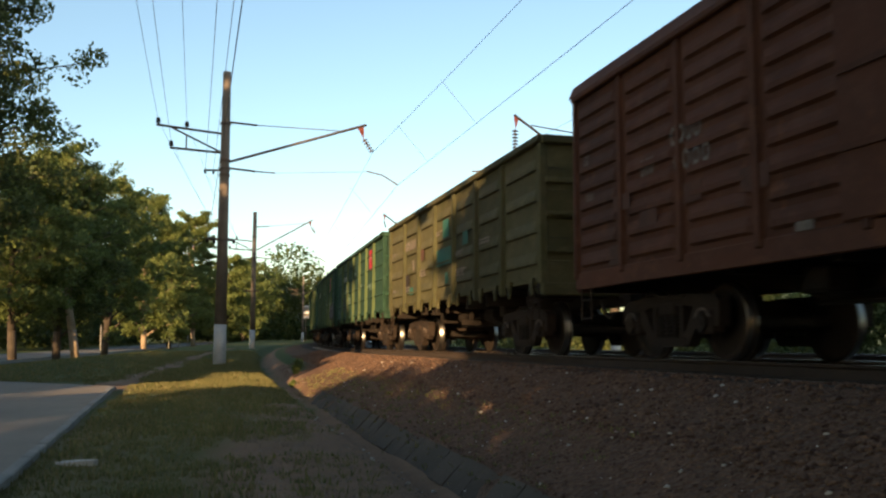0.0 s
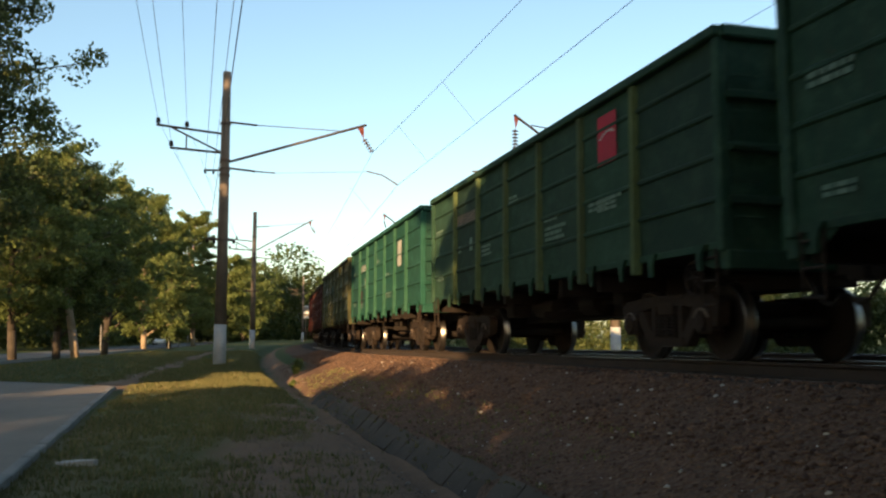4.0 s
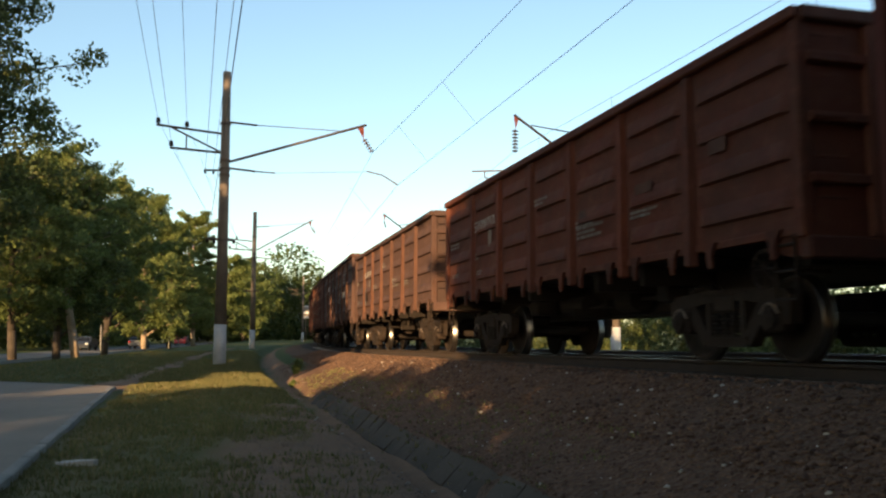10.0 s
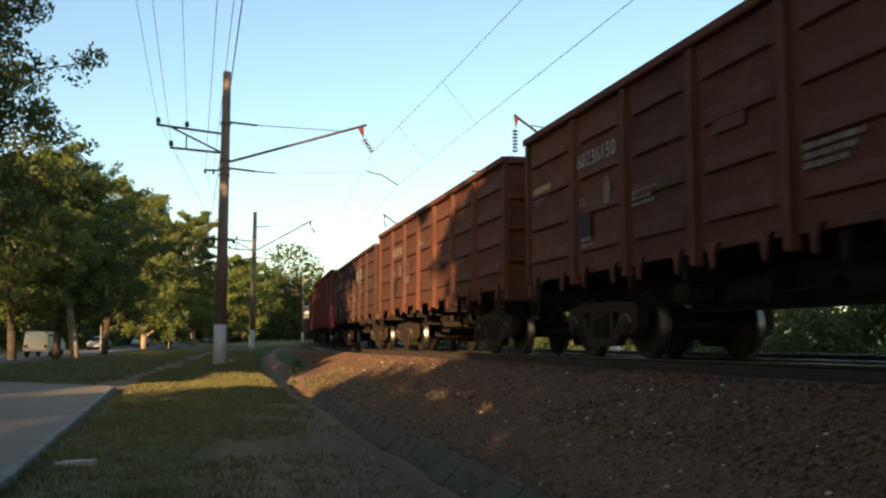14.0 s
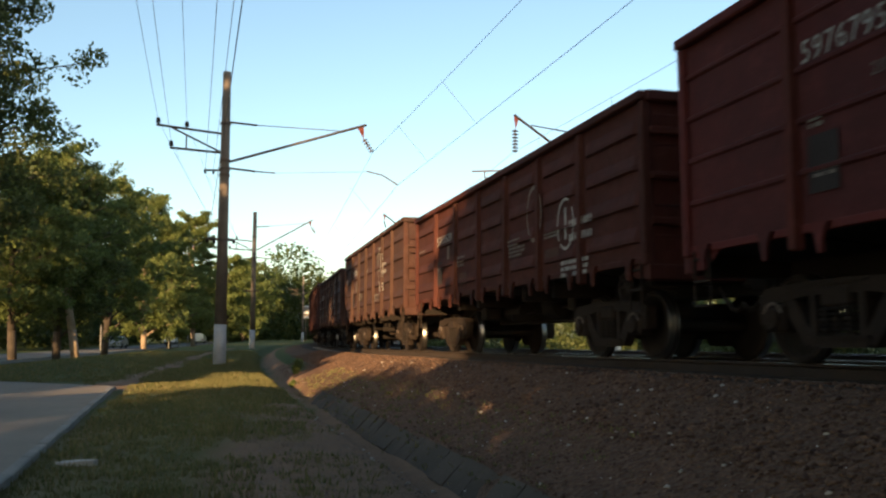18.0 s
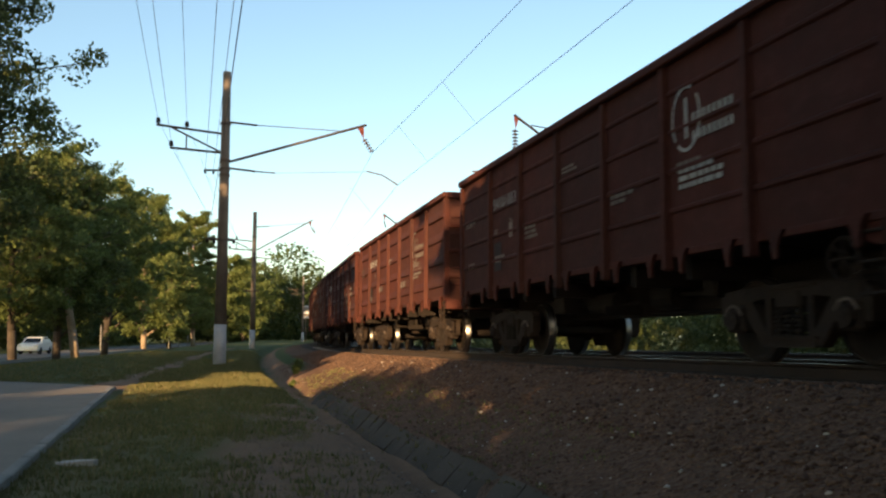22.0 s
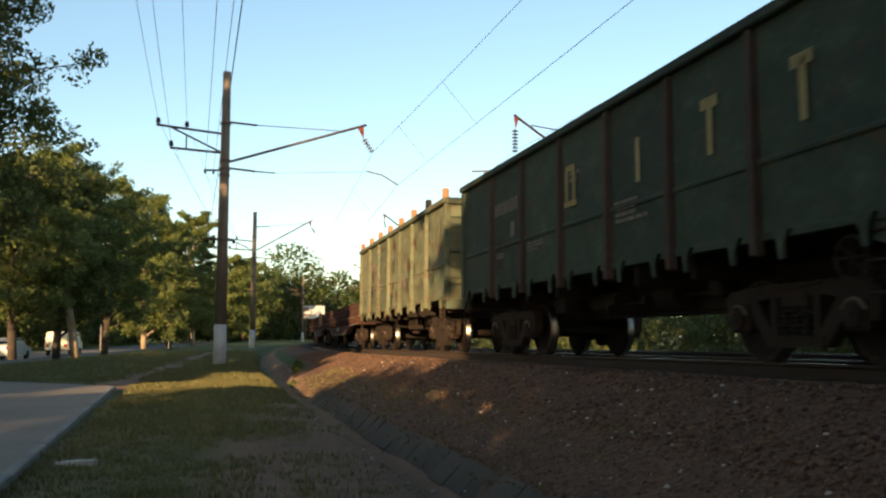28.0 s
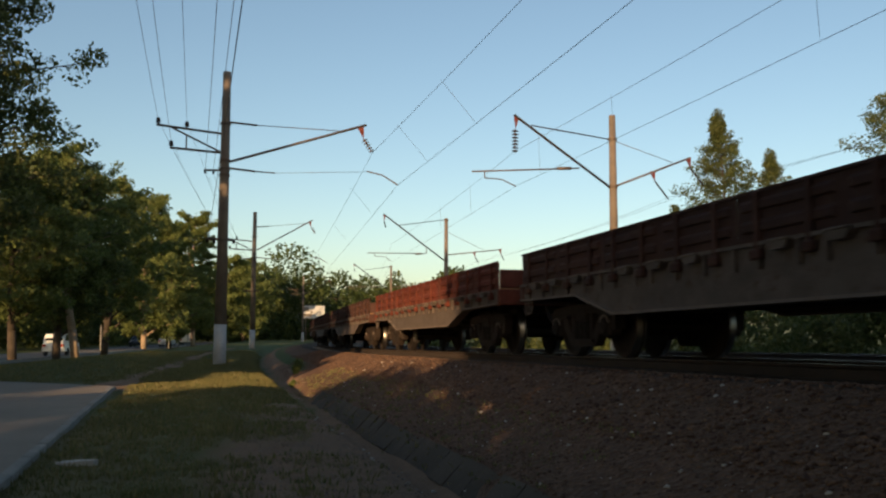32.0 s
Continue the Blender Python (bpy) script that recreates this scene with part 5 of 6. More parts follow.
def flat_wagon(offset, colour, sill, label, stake=False, seed=0, number=""):
    """A flat wagon with low drop sides and fish-bellied side sills."""
    wagon = tagged(new("flat_wagon"), label, "freight wagon", "wagons of the train")
    body, beam = PAINTS[colour], sill
    half, Y = 6.70, 1.42
    for side in (1, -1):
        flip = Matrix.Identity(4) if side > 0 else Matrix.Rotation(math.pi, 4, "Z")
        bm = fresh()
        prism(bm, [(-half, 1.27), (half, 1.27), (half, 0.98), (4.3, 0.95), (3.0, 0.62), (-3.0, 0.62), (-4.3, 0.95), (-half, 0.98)], side * (Y - 0.02), side * Y)
        box(bm, -half, half, side * (Y - 0.1), side * (Y + 0.05), 1.23, 1.27)
        bmesh.ops.recalc_face_normals(bm, faces=bm.faces)
        part("side_sill", bm, beam, wagon, "fish-bellied steel side sill, dusty")
        w = 2 * half / 4
        def board(bm, w=w):
            e = w / 2 - 0.010
            zs = [1.262, 1.30, 1.37, 1.39, 1.47, 1.51, 1.60, 1.62, 1.69, 1.73, 1.785, 1.79, 1.825]
            ys = [0.0, 0.0, 0.0, 0.03, 0.03, 0.0, 0.0, 0.03, 0.03, 0.0, 0.0, 0.022, 0.022]
            xs = [-e, -e + 0.08, -e + 0.13, -0.13, -0.08, 0.08, 0.13, e - 0.13, e - 0.08, e]
            pressed_sheet(bm, xs, zs, lambda i, j: ys[j] if i in (2, 3, 6, 7) or j > 10 else 0.0)
        def hinge(bm):
            box(bm, -0.045, 0.045, 0.0, 0.05, 1.12, 1.80, 0.01)
            box(bm, -0.09, 0.09, 0.0, 0.085, 1.08, 1.19, 0.015)
        def pocket(bm):
            prism(bm, [(-0.17, 1.235), (0.17, 1.235), (0.12, 1.15), (-0.12, 1.15)], 0.0, 0.11)
        # pale lip: the highlight along the pocket's top edge, given as colour
        def lip(bm):
            box(bm, -0.15, 0.15, 0.0, 0.125, 1.236, 1.262, 0.008)
        def rib(bm):
            box(bm, -0.02, 0.02, 0.0, 0.045, 0.98, 1.235)
        for i in range(4):
            x = -half + (i + 0.5) * w
            part("drop_side", cached("drop_side", body, board), None, wagon, place=Matrix.Translation((x, side * Y, 0)) @ flip)
            for q in (-1.28, -0.45, 0.45, 1.28):
                part("hinge", cached("hinge", body, hinge), None, wagon, place=Matrix.Translation((x + q, side * (Y + 0.002), 0)) @ flip)
            for q in (-0.85, 0.0, 0.85):
                part("stake_pocket", cached("stake_pocket", beam, pocket), None, wagon, place=Matrix.Translation((x + q, side * (Y + 0.004), 0)) @ flip)
                part("pocket_lip", cached("pocket_lip", M_DUST_GLINT, lip), None, wagon, place=Matrix.Translation((x + q, side * (Y + 0.004), 0)) @ flip)
            for q in (-1.65, -1.05, -0.42, 0.2, 0.62, 1.25):
                part("rib", cached("sill_rib", beam, rib), None, wagon, place=Matrix.Translation((x + q, side * (Y + 0.003), 0)) @ flip)
        bm = fresh()
        prism(bm, [(half, 0.975), (4.3, 0.945), (3.0, 0.615), (-3.0, 0.615), (-4.3, 0.945), (-half, 0.975), (-half, 1.0), (-4.3, 0.98), (-3.0, 0.65), (3.0, 0.65), (4.3, 0.98), (half, 1.0)], side * (Y - 0.15), side * (Y + 0.06))
        bmesh.ops.recalc_face_normals(bm, faces=bm.faces)
        part("sill_flange", bm, M_DUST_GLINT, wagon, "dusty lower flange of the sill")
    for d in (-1, 1):
        bm = fresh()
        box(bm, d * half - 0.03, d * half + 0.03, -1.4, 1.4, 1.30, 1.66, 0.01)
        box(bm, d * half - 0.08, d * half + 0.08, -1.45, 1.45, 0.96, 1.27, 0.02)
        part("end_board", bm, body, wagon)
    bm = fresh()
    box(bm, -half, half, -1.4, 1.4, 1.25, 1.31)
    part("deck", bm, M_WOOD, wagon, "worn plank deck")
    if stake:
        bm = fresh()
        box(bm, -3.78, -3.60, Y + 0.06, Y + 0.16, 1.12, 1.91, 0.01)
        part("stake", bm, M_WOOD, wagon, "upright timber stake")
        bm = fresh()
        box(bm, -5.42, -5.27, Y + 0.06, Y + 0.14, 1.12, 1.88, 0.01)
        part("stake", bm, M_WOOD, wagon, "upright timber stake")
    if number:
        wall_mark(wagon, "wagon_number", lettering(number, 0.26, M_MARK), 1.25, 0.78, Y + 0.006, "white stencilled number")
    brake_wheel(wagon, 6.45, 0.93, beam)
    underframe(wagon, 6.62, M_STEEL)
    for x in (-4.86, 4.86):
        add_bogie(wagon, x, offset)
    WAGONS.append((wagon, offset, 4.86))
    return wagon


# far ends of the bodies at the clip's start, from wagon -4 on
FAR_END = [26.61, 40.42, 54.27, 68.1, 81.9, 95.7, 109.33, 123.26, 137.04, 151.01, 164.77, 178.6, 192.45, 206.05, 220.21, 233.88, 248.04, 262.52, 276.45, 290.42, 304.42, 318.43, 332.63, 346.65, 360.68]


def at(n):
    return FAR_END[n + 4] - 6.37


def teal_marks(wagon, y):
    for x0, x1, z0, z1 in ((-0.75, 0.62, 2.08, 2.48), (-0.50, 0.05, 2.72, 3.15), (-2.05, -1.65, 2.38, 2.68), (-0.40, -0.15, 1.62, 1.88), (3.2, 3.6, 1.55, 1.75)):
        wall_mark(wagon, "paint_patch", bars([(-x1, -x0, z0, z1)], M_TEAL), 0, 0, y + 0.002, "teal paint patch")


def blob(bm, cx, cz, w, h, y, hole=0.0, seg=14):
    """A flat ellipse, or a ring of it, in x to the right as seen and z."""
    for k in range(seg):
        a0, a1 = 2 * math.pi * k / seg, 2 * math.pi * (k + 1) / seg
        q = [(math.cos(a0) * w, math.sin(a0) * h), (math.cos(a1) * w, math.sin(a1) * h)]
        if hole:
            q += [(q[1][0] * hole, q[1][1] * hole), (q[0][0] * hole, q[0][1] * hole)]
        else:
            q.append((0.0, 0.0))
        bm.faces.new([bm.verts.new((-(cx + x), y, cz + z)) for x, z in q])


def graffiti(wagon, y):
    shapes = ((0.22, 0.0, 0.22, 0.24), (0.66, 0.06, 0.24, 0.27), (1.10, 0.02, 0.22, 0.30), (1.50, 0.12, 0.22, 0.26))
    back, fill = fresh(), fresh()
    for cx, cz, w, h in shapes:
        blob(back, cx, cz, w + 0.10, h + 0.12, 0.0)
        blob(fill, cx, cz, w, h, 0.004, 0.72)
    for x0, z0, x1, z1 in ((0.42, -0.1, 0.50, 0.45), (0.85, -0.25, 0.93, 0.2), (1.28, -0.2, 1.38, 0.5), (1.62, -0.3, 1.75, 0.1)):
        fill.faces.new([fill.verts.new((-x, 0.006, z)) for x, z in ((x0, z0), (x0 + 0.09, z0), (x1 + 0.09, z1), (x1, z1))])
    for bm, m, lift, label in ((back, M_BLACKPATCH, 0.0, "dark sprayed outline"), (fill, M_GRAF, 0.003, "grey sprayed graffiti loops")):
        me = bpy.data.meshes.new("graffiti")
        bm.to_mesh(me)
        bm.free()
        me.materials.append(m)
        wall_mark(wagon, "graffiti", me, -4.3, 1.72, y + 0.075 + lift, label)


def faint_ring(wagon, y):
    bm = fresh()
    blob(bm, 0, 0, 0.36, 0.5, 0.0, 0.86, 22)
    me = bpy.data.meshes.new("painted_ring")
    bm.to_mesh(me)
    bm.free()
    me.materials.append(M_MARK_OLD)
    wall_mark(wagon, "painted_ring", me, -2.4, 2.45, y + 0.002, "faint painted ring")


def pale_lines(wagon, y):
    rng = np.random.default_rng(21)
    wall_mark(wagon, "marking", bars(text_block(rng, 1.15, 3, 0.10), M_MARK_OLD), -2.8, 3.12, y, "pale smeared lines of writing")
    wall_mark(wagon, "marking", bars(text_block(rng, 1.2, 2, 0.09), M_MARK), -2.8, 2.32, y, "white smeared lines of writing")


def sand_patches(wagon, y):
    wall_mark(wagon, "paint_patch", bars([(0.15, 0.68, 0.0, 0.34)], M_MARK_GREEN), 0.0, 1.58, y, "pale painted patch")
    wall_mark(wagon, "paint_patch", bars([(0.0, 0.42, 0.0, 0.4)], M_TEAL), 0.75, 2.62, y, "teal painted patch")
    wall_mark(wagon, "paint_patch", bars([(0.0, 0.5, 0.0, 0.25)], M_MARK_OLD), 2.4, 2.75, y, "faded painted patch")


def timber_tops(wagon, y):
    for x in BAYS[1:-1] + [-6.1, 6.22]:
        bm = fresh()
        box(bm, x - 0.075, x + 0.075, y - 0.12, y + 0.02, 3.55, 3.92, 0.015)
        part("timber_stake", bm, M_WOOD, wagon, "pale timber stake end above the rail")


def rust_patches(wagon, y):
    """Worn paint in uneven flakes, some of it bright green underneath, and the stake ends above the rail."""
    timber_tops(wagon, y)
    rng = np.random.default_rng(31)
    for k in range(46):
        bay = int(rng.integers(0, 7))
        lo, hi = BAYS[bay] + 0.22, BAYS[bay + 1] - 0.22
        w, h = 0.05 + 0.16 * rng.random() ** 2, 0.08 + 0.32 * rng.random() ** 2
        cx, cz = lo + (hi - lo) * rng.random(), 1.55 + 1.75 * rng.random()
        ring = [(w * math.cos(a) * (0.35 + 0.9 * rng.random()), h * math.sin(a) * (0.35 + 0.9 * rng.random())) for a in [2 * math.pi * q / 13 for q in range(13)]]
        bm = fresh()
        bm.faces.new([bm.verts.new((max(lo - cx, min(hi - cx, x)), 0.0, z)) for x, z in ring])
        me = bpy.data.meshes.new("paint_flake")
        bm.to_mesh(me)
        bm.free()
        me.materials.append((M_FLAKE_RUST, M_FLAKE_RUST, M_FLAKE_PALE, M_FLAKE_GREEN)[int(rng.integers(0, 4))])
        wall_mark(wagon, "paint_flake", me, cx, cz, y + 0.002 + 0.0004 * k, "flaked paint patch")


def big_letters(wagon, y):
    for x, kind in ((0.48, "o"), (-1.72, "i"), (-3.45, "t"), (-5.08, "t")):
        rows = {"i": [(0, 0.14, 0, 0.8)], "t": [(0, 0.15, 0, 0.85), (-0.16, 0.30, 0.72, 0.9)], "o": [(-0.2, 0.25, 0.75, 0.88), (-0.3, 0.35, 0.0, 0.12), (0.15, 0.28, 0.0, 0.8), (-0.22, -0.1, 0.0, 0.8)]}[kind]
        wall_mark(wagon, "painted_letter", bars([tuple(0.75 * q for q in r) for r in rows], M_YELLOW), x, 2.35, y + 0.002, "faded yellow painted stroke")


def yellow_bar(wagon, y):
    wall_mark(wagon, "painted_bar", bars([(0, 0.75, 0, 0.12)], M_YELLOW), 6.0, 2.75, y, "faded yellow bar")


def white_blot(wagon, y):
    bm = fresh()
    ring = [(-0.75 * math.cos(a) * (1 + 0.15 * math.sin(3 * a)), 0.36 * math.sin(a) * (1 + 0.2 * math.cos(2 * a))) for a in [2 * math.pi * k / 22 for k in range(22)]]
    bm.faces.new([bm.verts.new((x, 0.002, z)) for x, z in ring])
    me = bpy.data.meshes.new("paint_blot")
    bm.to_mesh(me)
    bm.free()
    me.materials.append(M_MARK_OLD)
    wall_mark(wagon, "paint_blot", me, -2.45, 2.75, y, "pale paint blot")


boxcar(5.51, "dark red-brown covered wagon with corrugated sides")
CONSIST = [
    # number in the train, paint, height, style, posts, number painted, logo, extra, label
    (-4, "olive", 3.78, "ribbed", None, "", "", teal_marks, "olive open wagon with teal paint patches"),
    (-3, "green", 3.80, "seamed", "lime", "58431487", "red", None, "dark green open wagon with a red square"),
    (-2, "green", 3.80, "seamed", "lime", "58437264", "red", graffiti, "dark green open wagon with grey graffiti"),
    (-1, "green", 3.80, "seamed", "lime", "", "red", None, "dark green open wagon with lighter posts"),
    (0, "emerald", 3.84, "seamed", "emerald2", "55382485", "white", None, "bright green open wagon with a white square"),
    (1, "sand", 3.80, "ribbed", None, "51980152", "", sand_patches, "faded olive-yellow open wagon with ribbed sides"),
    (2, "maroon", 3.55, "ribbed", None, "", "", None, "dark maroon open wagon with worn markings"),
    (3, "red", 3.55, "ribbed", None, "60075360", "", None, "rusty red open wagon with worn white marks"),
    (4, "brick", 3.51, "ribbed", None, "52108753", "", None, "brick-red open wagon with ribbed sides"),
    (5, "taupe", 3.53, "ribbed", None, "66368259", "", None, "dusty grey-brown open wagon with ribbed sides"),
    (6, "taupe", 3.82, "ribbed", None, "60400973", "", pale_lines, "dark brown open wagon with worn markings"),
    (7, "brown", 3.84, "ribbed", None, "60236150", "", yellow_bar, "reddish-brown open wagon with a yellow bar"),
    (8, "brown", 3.78, "ribbed", None, "", "", None, "brown open wagon with dusty sides"),
    (9, "umber", 3.60, "ribbed", None, "", "", white_blot, "dark brown open wagon with a pale blot"),
    (10, "crimson", 3.88, "seamed", "red", "59767954", (-3.44, 2.97, 0.42, True), None, "maroon open wagon with red posts and a white ring"),
    (11, "maroon", 3.54, "ribbed", None, "55400600", (-3.77, 2.1, 0.42, True), faint_ring, "dark red open wagon with two painted rings"),
    (12, "umber", 3.82, "ribbed", None, "62355856", (-2.32, 2.77, 0.62, True), None, "sooty dark brown open wagon with a chalked ring"),
    (13, "umber", 3.57, "ribbed", None, "56012594", (-3.13, 2.9, 0.38, False), None, "dark grey-brown open wagon with worn markings"),
    (14, "maroon", 3.80, "seamed", "maroon_post", "54101803", (-3.1, 2.9, 0.41, True), None, "maroon open wagon with a painted white ring"),
    (15, "maroon", 3.80, "ribbed", None, "56016512", (-3.1, 2.8, 0.43, False), None, "red-brown open wagon with chalk marks"),
    (16, "maroon", 3.80, "ribbed", None, "55253090", (-4.1, 2.45, 0.62, False), None, "dark maroon open wagon with a faded ring"),
    (17, "brown", 3.80, "ribbed", None, "", (-3.1, 2.8, 0.42, False), None, "brown open wagon with worn markings"),
    (18, "brick", 3.82, "ribbed", None, "62699459", "", None, "brick-brown open wagon with white number"),
    (19, "sage", 3.66, "plain", "sill", "", "", big_letters, "grey-green open wagon with faded yellow strokes"),
    (20, "moss", 3.66, "plain", None, "", "", rust_patches, "pale green rusty open wagon with timber stakes on top"),
]
for i, (n, col, hgt, sty, pst, num, logo, ext, lab) in enumerate(CONSIST):
    gondola(at(n), col, lab, hgt, sty, pst, 0.17 if not pst else 0.15, i, num, logo, ext, n in (2, 3))
for i, (col, stake, num, lab) in enumerate([
        ("flat", False, "44521869", "dark rusty brown flat wagon with low sides"),
        ("flat", True, "", "brown flat wagon with timber stakes and low sides"),
        ("flatred", False, "", "brick-red flat wagon with low drop sides"),
        ("flat", False, "", "dark brown flat wagon with low sides"),
        ("flat", False, "", "dark brown flat wagon with low sides"),
        ("flat", False, "", "dark brown flat wagon with low sides")]):
    flat_wagon(368.65 + 14.65 * i, col, PAINTS["flat_sill"] if i else PAINTS["flat"], lab, stake, i, num)
# ---- trees ----
def leaves(rng, centres, radii, count, size, material, name, squash=0.8):
    """Many small leaf quads on and inside a set of clumps."""
    centres, radii = np.array(centres), np.array(radii)
    pick = rng.choice(len(centres), count, p=radii ** 2 / (radii ** 2).sum())
    d = rng.normal(size=(count, 3))
    d /= np.linalg.norm(d, axis=1)[:, None]
    r = radii[pick] * (0.35 + 0.75 * rng.random(count) ** 0.6)
    pos = centres[pick] + d * r[:, None] * np.array([1, 1, squash])
    a = rng.normal(size=(count, 3))
    a /= np.linalg.norm(a, axis=1)[:, None]
    b = np.cross(a, rng.normal(size=(count, 3)))
    b /= np.linalg.norm(b, axis=1)[:, None]
    sz = size * (0.6 + 0.8 * rng.random(count))[:, None]
    a, b = a * sz, b * sz * 0.62
    v = np.stack([pos - a, pos - b * 0.9, pos + a, pos + b * 0.9], axis=1).reshape(-1, 3)
    return array_mesh(name, v, np.arange(count * 4).reshape(-1, 4), material)


def make_tree(x, y, height, spread, bottom, seed, label, count=9000, size=0.16, material=None, limbs=26, trunk_r=0.22, lean=0.0, shape="round", name="tree", category="tree", z=0.0, reach=(), bark=None):
    """A tapered trunk with limbs and twigs, and sprays of leaves round the twigs with gaps between them.
    reach: extra long limbs as (height, bearing, length)."""
    rng = np.random.default_rng(seed)
    tree = tagged(new(name), label, category)
    tree.location = (x, y, z)
    bm = fresh()
    top = Vector((lean * height, 0.15 * lean * height, height * 0.93))
    bend = rng.normal(size=4) * 0.02 * height

    def stem(t):
        return Vector((top.x * t + bend[0] * math.sin(t * 3.0) + bend[1] * t * t, top.y * t + bend[2] * math.sin(t * 2.6), top.z * t))
    steps = 7
    for i in range(steps):
        t0, t1 = i / steps, (i + 1) / steps
        lo = stem(t0) - Vector((0, 0, 0.3 if i == 0 else 0))
        tube(bm, lo, stem(t1), trunk_r * (1.06 - t0) ** 0.8, trunk_r * max(0.06, 1.06 - t1) ** 0.8, 9)
    centres, radii = [], []
    golden = 2.399963
    plan = []
    for i in range(limbs):
        t = (i + rng.random()) / limbs
        zc = bottom + (height - bottom) * t
        if shape == "round":
            wid = spread * math.sin(math.pi * min(1, 0.20 + 0.74 * t)) ** 0.6
        elif shape == "cone":
            wid = spread * (1.02 - t) ** 1.05
        else:
            wid = spread * (0.80 + 0.25 * math.sin(math.pi * t)) * (1 if t < 0.8 else 1 - 2.2 * (t - 0.8))
        wid *= 0.62 + 0.58 * rng.random()
        rise = wid * {"round": 0.55, "cone": 0.75}.get(shape, 0.30)
        plan.append((zc, i * golden + rng.normal() * 0.3, wid, rise, t))
    for zc, a, wid in reach:
        plan.append((zc, a, wid, wid * 0.3, 0.5))
    for zc, a, wid, rise, t in plan:
        st = stem(max(0.08, min(0.97, (zc - rise) / top.z)))
        en = Vector((st.x + math.cos(a) * wid, st.y + math.sin(a) * wid, min(height, zc + 0.1 * wid)))
        mid = (st + en) / 2 + Vector((0, 0, 0.12 * wid))
        tube(bm, st, mid, trunk_r * 0.30 * (1.1 - t), trunk_r * 0.18 * (1.1 - t), 6, False)
        tube(bm, mid, en, trunk_r * 0.18 * (1.1 - t), 0.012, 5, False)
        for k in range(7):
            q = 0.30 + 0.72 * k / 6
            c = (st.lerp(mid, q * 2) if q < 0.5 else mid.lerp(en, q * 2 - 1))
            side = Vector((-math.sin(a), math.cos(a), 0)) * (1 if k % 2 else -1)
            twig = c + (side * (0.35 + 0.5 * rng.random()) + Vector((math.cos(a), math.sin(a), 0)) * 0.4 * rng.random() + Vector((0, 0, rng.normal() * 0.35 + (0.35 if shape == "cone" else 0.0)))) * wid * 0.34 * (1.25 - 0.6 * q)
            if k % 2:
                tube(bm, c, twig, 0.012 + 0.02 * trunk_r, 0.008, 4, False)
            base = 0.42 + 0.06 * wid if shape == "cone" else spread * 0.155
            for pt, w in ((c.lerp(twig, 0.5), 0.85), (twig, 1.0), (c.lerp(twig, 1.35), 0.6)):
                pt = pt + Vector(rng.normal(size=3) * 0.045 * wid)
                centres.append((pt.x, pt.y, min(pt.z, height)))
                radii.append((0.5 + 0.7 * rng.random()) * base * w * (1.15 - 0.35 * q))
    tipc = stem(1.0)
    for k in range(4):
        centres.append((tipc.x, tipc.y, tipc.z + (height - tipc.z) * k / 3))
        radii.append(spread * 0.07 * (1.3 - 0.25 * k))
    part("trunk", bm, bark or M_BARK, tree, "rough brown bark", smooth=True)
    me = leaves(rng, centres, radii, count, size, material or M_LEAF, "crown")
    part("crown", me, None, tree)
    return tree


def seen(px, depth):
    """Place aside of the view's middle line for a bearing, at a depth."""
    return (px - 784) / 1562.5 * depth


TREES = [
    # bearing, depth, height, spread, bottom, leaves, leaf size, limbs, shape, lean
    (-190, 27, 18.5, 4.6, 4.7, 95000, 0.080, 60, "tall", 0.0),
    (28, 55, 12.2, 4.6, 2.8, 42000, 0.115, 56, "tall", 0.0),
    (104, 62, 13.7, 4.2, 3.2, 36000, 0.115, 44, "round", 0.0),
    (140, 60, 14.6, 3.9, 5.0, 26000, 0.115, 38, "round", -0.17),
    (188, 72, 14.6, 4.2, 3.4, 28000, 0.13, 34, "round", 0.0),
    (258, 96, 17.0, 4.3, 2.4, 36000, 0.135, 52, "round", 0.0),
    (302, 108, 15.4, 4.2, 1.4, 30000, 0.14, 42, "round", 0.0),
    (345, 118, 17.8, 3.6, 2.4, 32000, 0.15, 48, "tall", 0.0),
    (402, 140, 14.0, 4.2, 1.6, 22000, 0.19, 40, "round", 0.0),
    (432, 165, 15.5, 5.2, 1.6, 20000, 0.22, 40, "round", 0.0),
    (478, 200, 15.0, 5.6, 1.5, 18000, 0.26, 40, "round", 0.0),
]
REACH = ((9.3, 0.05, 5.9), (7.3, -0.12, 5.6), (8.3, 0.9, 4.6), (11.6, 0.0, 4.0), (6.0, 0.2, 5.0), (4.9, -0.1, 4.6), (12.8, -0.5, 4.0))
for i, (px, dep, hgt, spr, bot, cnt, siz, clu, shp, ln) in enumerate(TREES):
    # crowns 0 and 2 take the dark leaves, their shade put into colour
    make_tree(seen(px, dep), dep, hgt, spr, bot, 40 + i, "tall leafy broad-crowned tree on the roadside grass", cnt, siz, M_LEAF_DARK if i in (0, 2) else M_LEAF, clu, 0.2 + 0.006 * hgt, ln, shp,
              z=-0.5 if i > 1 else -0.3, reach=REACH if i == 0 else (), bark=M_BARK_PALE if i in (3, 5, 7) else None)
